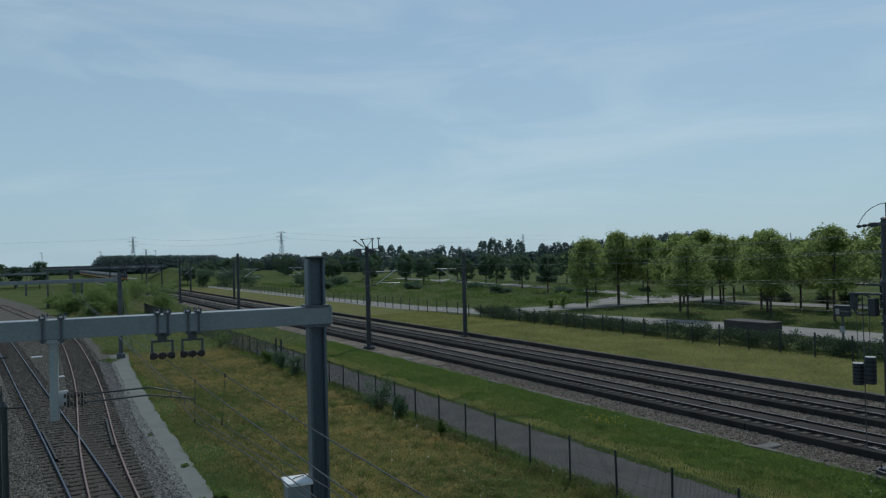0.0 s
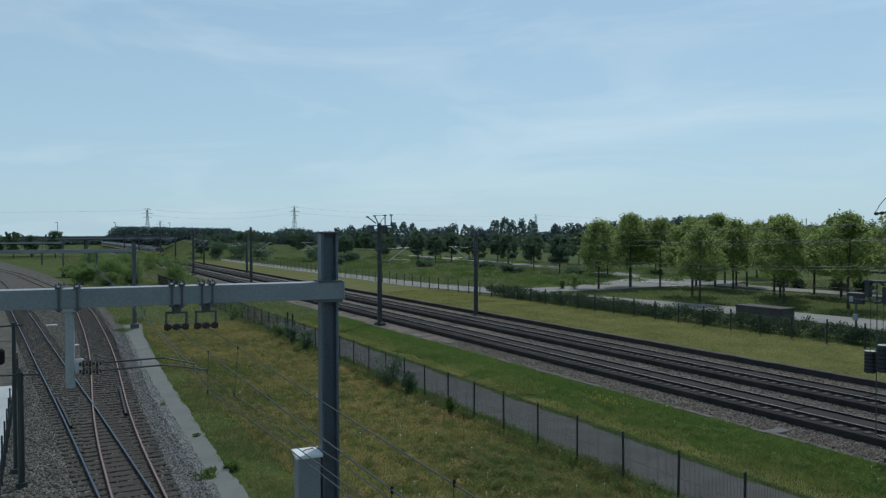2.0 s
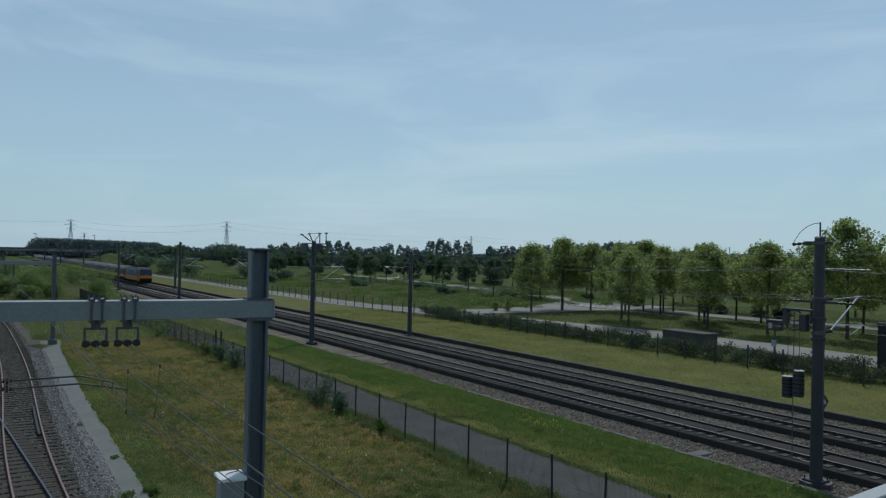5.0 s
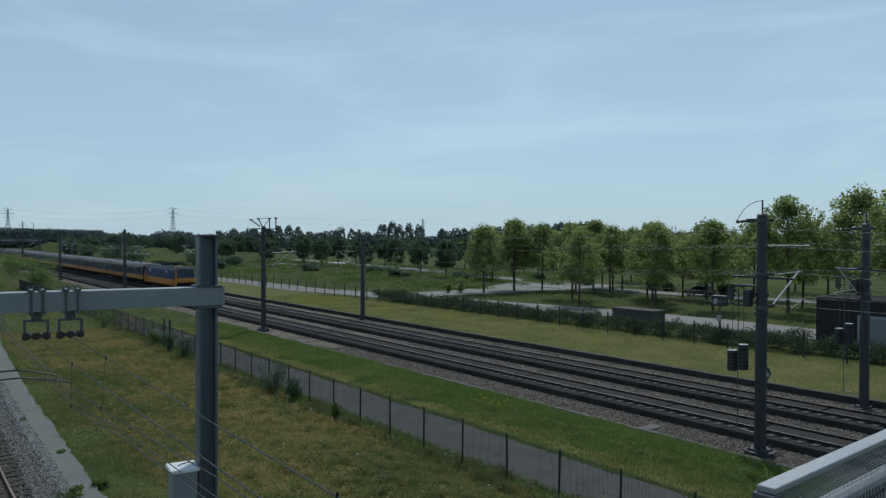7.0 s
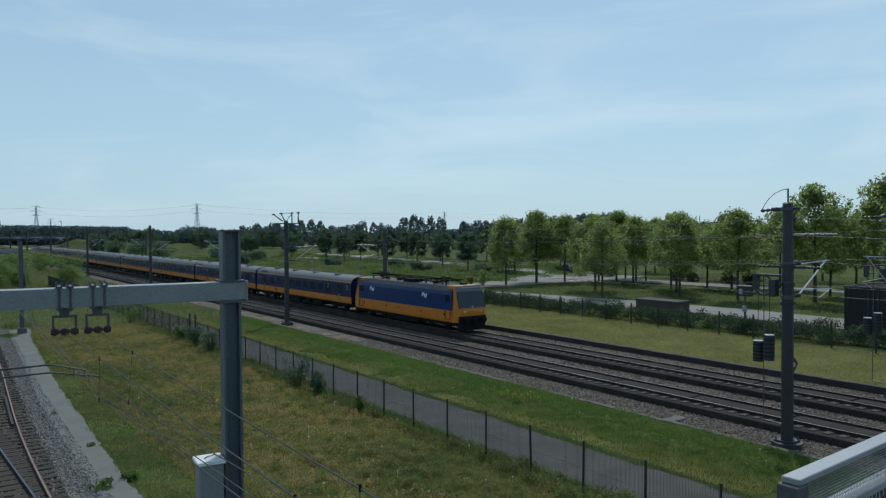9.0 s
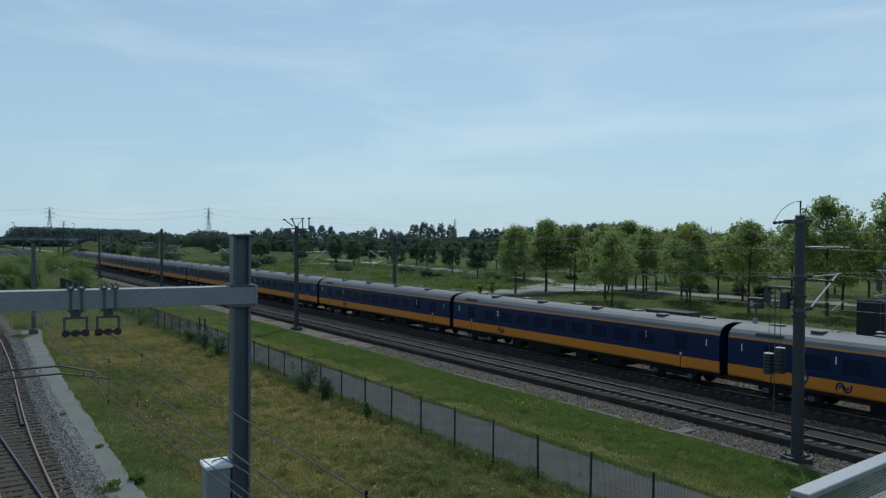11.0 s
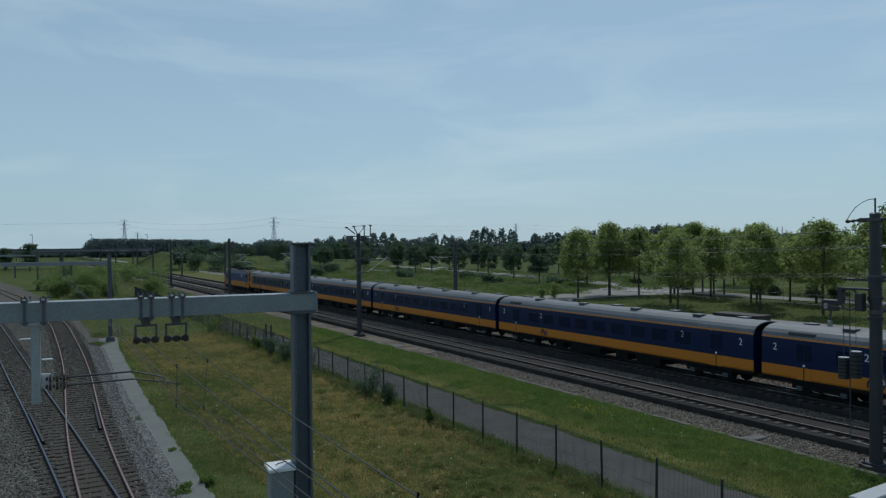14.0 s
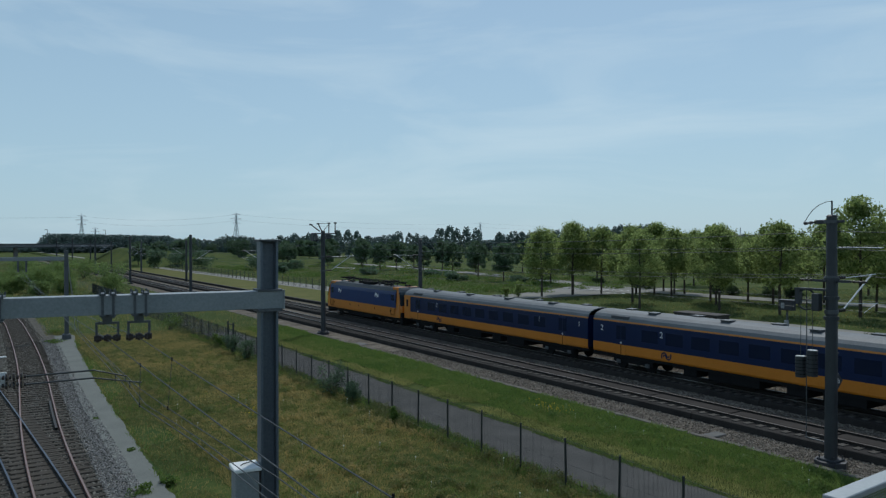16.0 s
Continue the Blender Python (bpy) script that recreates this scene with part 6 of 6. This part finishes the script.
# far woods: columns of foliage on the horizon
blobs = []
for az0, az1, e0, e1, r in ((-33, -24.5, -0.0065, -0.0055, 700), (-24.45, -17, 0.0102, 0.0075, 620), (-17, -13.3, 0.0052, 0.003, 640), (-13.2, -11.0, 0.0092, 0.0085, 480), (-11, -9, 0.003, 0.005, 600),
                            (-9, -6.3, 0.0100, 0.0115, 410), (-6.3, -4.6, 0.0085, 0.0085, 430), (-4.6, -3.2, 0.0178, 0.0160, 400), (-3.2, 0.0, 0.0085, 0.0095, 430), (0.0, 1.5, 0.0150, 0.0130, 420), (1.5, 3.1, 0.0078, 0.0078, 430),
                            (3.05, 5.85, 0.0225, 0.0228, 380), (5.8, 7.8, 0.0022, 0.004, 650), (7.5, 11, 0.0128, 0.0146, 460), (11, 19.5, 0.0146, 0.0240, 460), (19.5, 31, 0.0125, 0.0075, 500), (31, 60, 0.010, 0.012, 480)):
    az = az0
    while az < az1:
        f = (az - az0) / (az1 - az0)
        h = 8.5 + (e0 + (e1 - e0) * f) * r
        poplar = r < 425 and e0 > 0.012
        smooth_top = az < -17
        for row in range(2):
            x, y = polar(az + rs.uniform(-0.15, 0.15), r + row * 14 + rs.uniform(-5, 5))
            hh = h * (rs.uniform(0.965, 1.0) if smooth_top else rs.uniform(0.84, 1.03)) + row * 0.4
            w = rs.uniform(6.0, 8.0) if smooth_top else (rs.uniform(2.1, 2.9) if poplar else rs.uniform(2.0, 4.2))
            blobs.append((x, y, hh * 0.5, w, hh * 0.5))
            if not poplar:
                blobs.append((x + rs.uniform(-3, 3), y, hh * 0.36, w * 1.3, hh * 0.36))
        az += math.degrees((4.6 if poplar else 3.6) / r)
tagged(new("far_wood", leaf_cloud(blobs, 300000, 0.78, 13, "far_wood", LEAF_FAR_HAZED, 0.72, 1.01)), "distant haze-tinted line of dark poplars and woodland", "woodland", kind="stuff")


# ---- grasses ----
def blades(name, n, xr, yr, h0, h1, w, seed, material, label, patch=0.0, bias=1.0, avoid=None):
    rs = np.random.RandomState(seed)
    x = rs.uniform(xr[0], xr[1], n)
    y = yr[0] + (yr[1] - yr[0]) * rs.uniform(0, 1, n) ** bias
    if patch:
        keep = np.array([noise.noise((a * 0.35, b * 0.35, seed)) > -patch for a, b in zip(x, y)])
        x, y = x[keep], y[keep]
        n = len(x)
    if avoid:
        keep = (np.abs(x - np.interp(y, (-20, 15, 34, 45, 60, 92, 110, 156, 330), (58, 64, 67, 67.5, 66, 59, 55, 54, 52))) > 4.2)
        keep &= (np.abs(x - np.interp(y, (-40, 5, 40, 57, 72, 86, 104, 126, 175, 261, 400), (125, 112, 104, 99.2, 97.2, 97.6, 101.5, 107, 116, 125, 135))) > 3.6)
        keep &= ~((y > 78) & (y < 108) & (x > 57) & (np.abs(y - np.interp(x, (60, 84, 103), (91, 92, 98))) < np.interp(x, (60, 84, 103), (5, 7.5, 13))))
        x, y = x[keep], y[keep]
        n = len(x)
    z = np.interp(x, (-400, 7.8, 17.7, 18.5, 25.2, 28.4, 41.9, 42.1, 5000), (0.03, 0.03, -0.14, -0.27, -0.30, -0.33, -0.58, 0.0, 0.0)) + 0.01
    # the concrete path stays clear but for weeds at its edge
    edge = np.interp(y, (13.4, 28, 47, 66, 75, 76), (5.58, 5.76, 6.41, 7.41, 8.25, 0))
    keep = x > edge - 0.12
    if name == "path_weeds":
        keep &= x < edge + 0.3
    x, y, z = x[keep], y[keep], z[keep]
    n = len(x)
    ang = rs.uniform(0, np.pi, n)
    h = rs.uniform(h0, h1, n)
    grow = 1 + (y - yr[0]) / 40.0
    ww = w * grow * rs.uniform(0.6, 1.3, n)
    lean = rs.normal(0, 0.35, (n, 2)) * h[:, None]
    dx, dy = np.cos(ang) * ww, np.sin(ang) * ww
    v = np.stack([np.stack([x - dx, y - dy, z], 1), np.stack([x + dx, y + dy, z], 1), np.stack([x + lean[:, 0], y + lean[:, 1], z + h], 1)], 1).reshape(-1, 3)
    me = bpy.data.meshes.new(name)
    me.vertices.add(3 * n)
    me.vertices.foreach_set("co", v.ravel())
    me.loops.add(3 * n)
    me.loops.foreach_set("vertex_index", np.arange(3 * n))
    me.polygons.add(n)
    me.polygons.foreach_set("loop_start", np.arange(0, 3 * n, 3))
    me.update(calc_edges=True)
    me.validate()
    me.materials.append(material)
    return tagged(new(name, me), label, "grass", kind="stuff")


blades("dry_grass", 270000, (7.6, 17.7), (10, 75), 0.04, 0.15, 0.0085, 31, BLADE, "rough grass, half dry and golden", 0, 1.4)
blades("green_grass", 60000, (6.6, 17.9), (10, 60), 0.05, 0.16, 0.009, 32, BLADE_GREEN, "patches of fresh green grass", -0.12, 1.4)
blades("path_side_dry_grass", 16000, (6.0, 8.8), (10, 80), 0.03, 0.12, 0.009, 44, BLADE, "sparse dry grass beside the concrete path", 0.0, 1.4)
blades("path_side_grass", 44000, (6.0, 9.0), (10, 80), 0.04, 0.14, 0.009, 43, BLADE_OLIVE, "dull olive grass beside the concrete path", 0.2, 1.3)
blades("fence_grass", 16000, (17.1, 18.7), (8, 70), 0.06, 0.28, 0.012, 33, BLADE_GREEN, "unmown grass along the fence foot", 0, 1.3)
blades("verge_grass", 100000, (23.4, 27.6), (10, 75), 0.05, 0.22, 0.010, 34, BLADE_GREEN, "lush green verge grass", 0, 1.3)
blades("verge_dry_grass", 70000, (22.2, 25.6), (10, 75), 0.05, 0.18, 0.010, 37, BLADE_LAWN, "dry grass among the green verge", 0.25, 1.3)
blades("meadow_grass", 190000, (56.5, 130), (10, 230), 0.08, 0.26, 0.016, 38, FAR_GRASS_HAZED, "meadow grass between the roads", 0, 1.2, True)
blades("meadow_dry_grass", 60000, (56.5, 130), (10, 230), 0.08, 0.26, 0.016, 39, BLADE, "dry meadow grass between the roads", 0.05, 1.2, True)
blades("path_edge_grass", 7000, (21.8, 22.3), (8, 60), 0.05, 0.2, 0.014, 41, BLADE_GREEN, "grass creeping over the path edge", 0.1, 1.2)
blades("kerb_grass", 14000, (27.3, 28.05), (8, 75), 0.04, 0.17, 0.012, 42, BLADE_GREEN, "grass hanging over the kerb", 0.05, 1.2)
blades("yard_tall_grass", 60000, (6.2, 27.5), (72, 320), 0.15, 0.5, 0.012, 51, FAR_GRASS_HAZED, "tall meadow grass between yard and line", 0, 1.3)
blades("yard_dry_grass", 40000, (6.2, 27.5), (72, 320), 0.15, 0.5, 0.012, 52, BLADE, "tall dry grass between yard and line", 0.1, 1.3)
blades("lawn_grass", 110000, (42.2, 53.4), (5, 100), 0.05, 0.14, 0.013, 35, BLADE_LAWN, "short dry lawn grass", 0, 1.2)
blades("path_weeds", 9000, (5.5, 8.2), (15, 74), 0.06, 0.3, 0.014, 36, BLADE_GREEN, "weeds creeping over the path edge", 0.05, 1.0)


def tufts(name, n, xr, yr, r0, r1, leaves, leaf, seed, material, label, flat=0.6):
    """Low clumps of blades and weeds."""
    rs = np.random.RandomState(seed)
    blobs = []
    for k in range(n):
        x, y = rs.uniform(*xr), yr[0] + (yr[1] - yr[0]) * rs.uniform() ** 1.3
        r = rs.uniform(r0, r1)
        blobs.append((x, y, ground_z(x) + 0.05 + r * flat * 0.4, r, r * flat))
    return tagged(new(name, leaf_cloud(blobs, leaves, leaf, seed, name, material)), label, "grass", kind="stuff")


tufts("verge_tufts", 420, (24.6, 27.9), (9, 70), 0.12, 0.38, 46000, 0.05, 61, BLADE_GREEN, "lush weed tufts on the verge beside the kerb")
tufts("field_tufts", 520, (8.0, 17.4), (11, 60), 0.10, 0.34, 36000, 0.045, 62, BLADE, "dry clumps of grass in the field", 0.7)
tufts("field_weeds", 260, (8.0, 17.6), (11, 60), 0.10, 0.32, 20000, 0.045, 63, LEAF_BRIGHT, "green weed clumps in the field", 0.7)
tufts("fence_weeds", 240, (17.0, 18.4), (10, 75), 0.12, 0.34, 22000, 0.045, 64, BLADE_OLIVE, "weeds along the foot of the fence", 0.9)
tufts("meadow_tussocks", 260, (66, 128), (95, 250), 0.6, 2.4, 60000, 0.14, 65, LEAF_SHRUB, "tussocks and low bushes on the meadow slope", 0.28)
rs = np.random.RandomState(77)
bm = B()
for i in range(60):
    x, y = (rs.uniform(8, 17.5), rs.uniform(14, 40)) if i % 3 else (rs.uniform(25.2, 28), rs.uniform(14, 36))
    z = ground_z(x) + rs.uniform(0.2, 0.42)
    bmesh.ops.create_icosphere(bm, subdivisions=1, radius=rs.uniform(0.018, 0.04), matrix=Matrix.Translation((x, y, z)))
    tube(bm, (x, y, ground_z(x)), (x, y, z), 0.004, None, 3)
tagged(part("wild_flowers", bm, mat("pale_petals", (0.5, 0.5, 0.42), (0.75, 0.75, 0.6), 3, 0.7, 0, 0, 30)), "small scattered white wild flowers", "flowers", kind="stuff")
bm = B()
for i in range(70):
    cx, cy = ((25.7, 30.0), (25.6, 29.4), (12.0, 36.0))[i % 3]
    x, y = cx + rs.normal(0, 0.35), cy + rs.normal(0, 0.7)
    z = ground_z(x) + rs.uniform(0.25, 0.45)
    bmesh.ops.create_icosphere(bm, subdivisions=1, radius=rs.uniform(0.02, 0.035), matrix=Matrix.Translation((x, y, z)))
    tube(bm, (x, y, ground_z(x)), (x, y, z), 0.004, None, 3)
tagged(part("yellow_flowers", bm, mat("yellow_petals", (0.5, 0.36, 0.02), (0.7, 0.52, 0.04), 3, 0.7, 0, 0, 30)), "clumps of yellow ragwort flowers", "flowers", kind="stuff")


def motions():
    """The train runs past at an even speed, from the far end of the line towards the eye; a car follows the back road."""
    for thing, back in TRAIN:
        walk(thing, [(t, pose(FAR_X, nose(t) + back, 0)) for t in range(17)])
    walk(CAR, [(t * 0.5, car_pose(t * 0.5)) for t in range(33)])


motions()
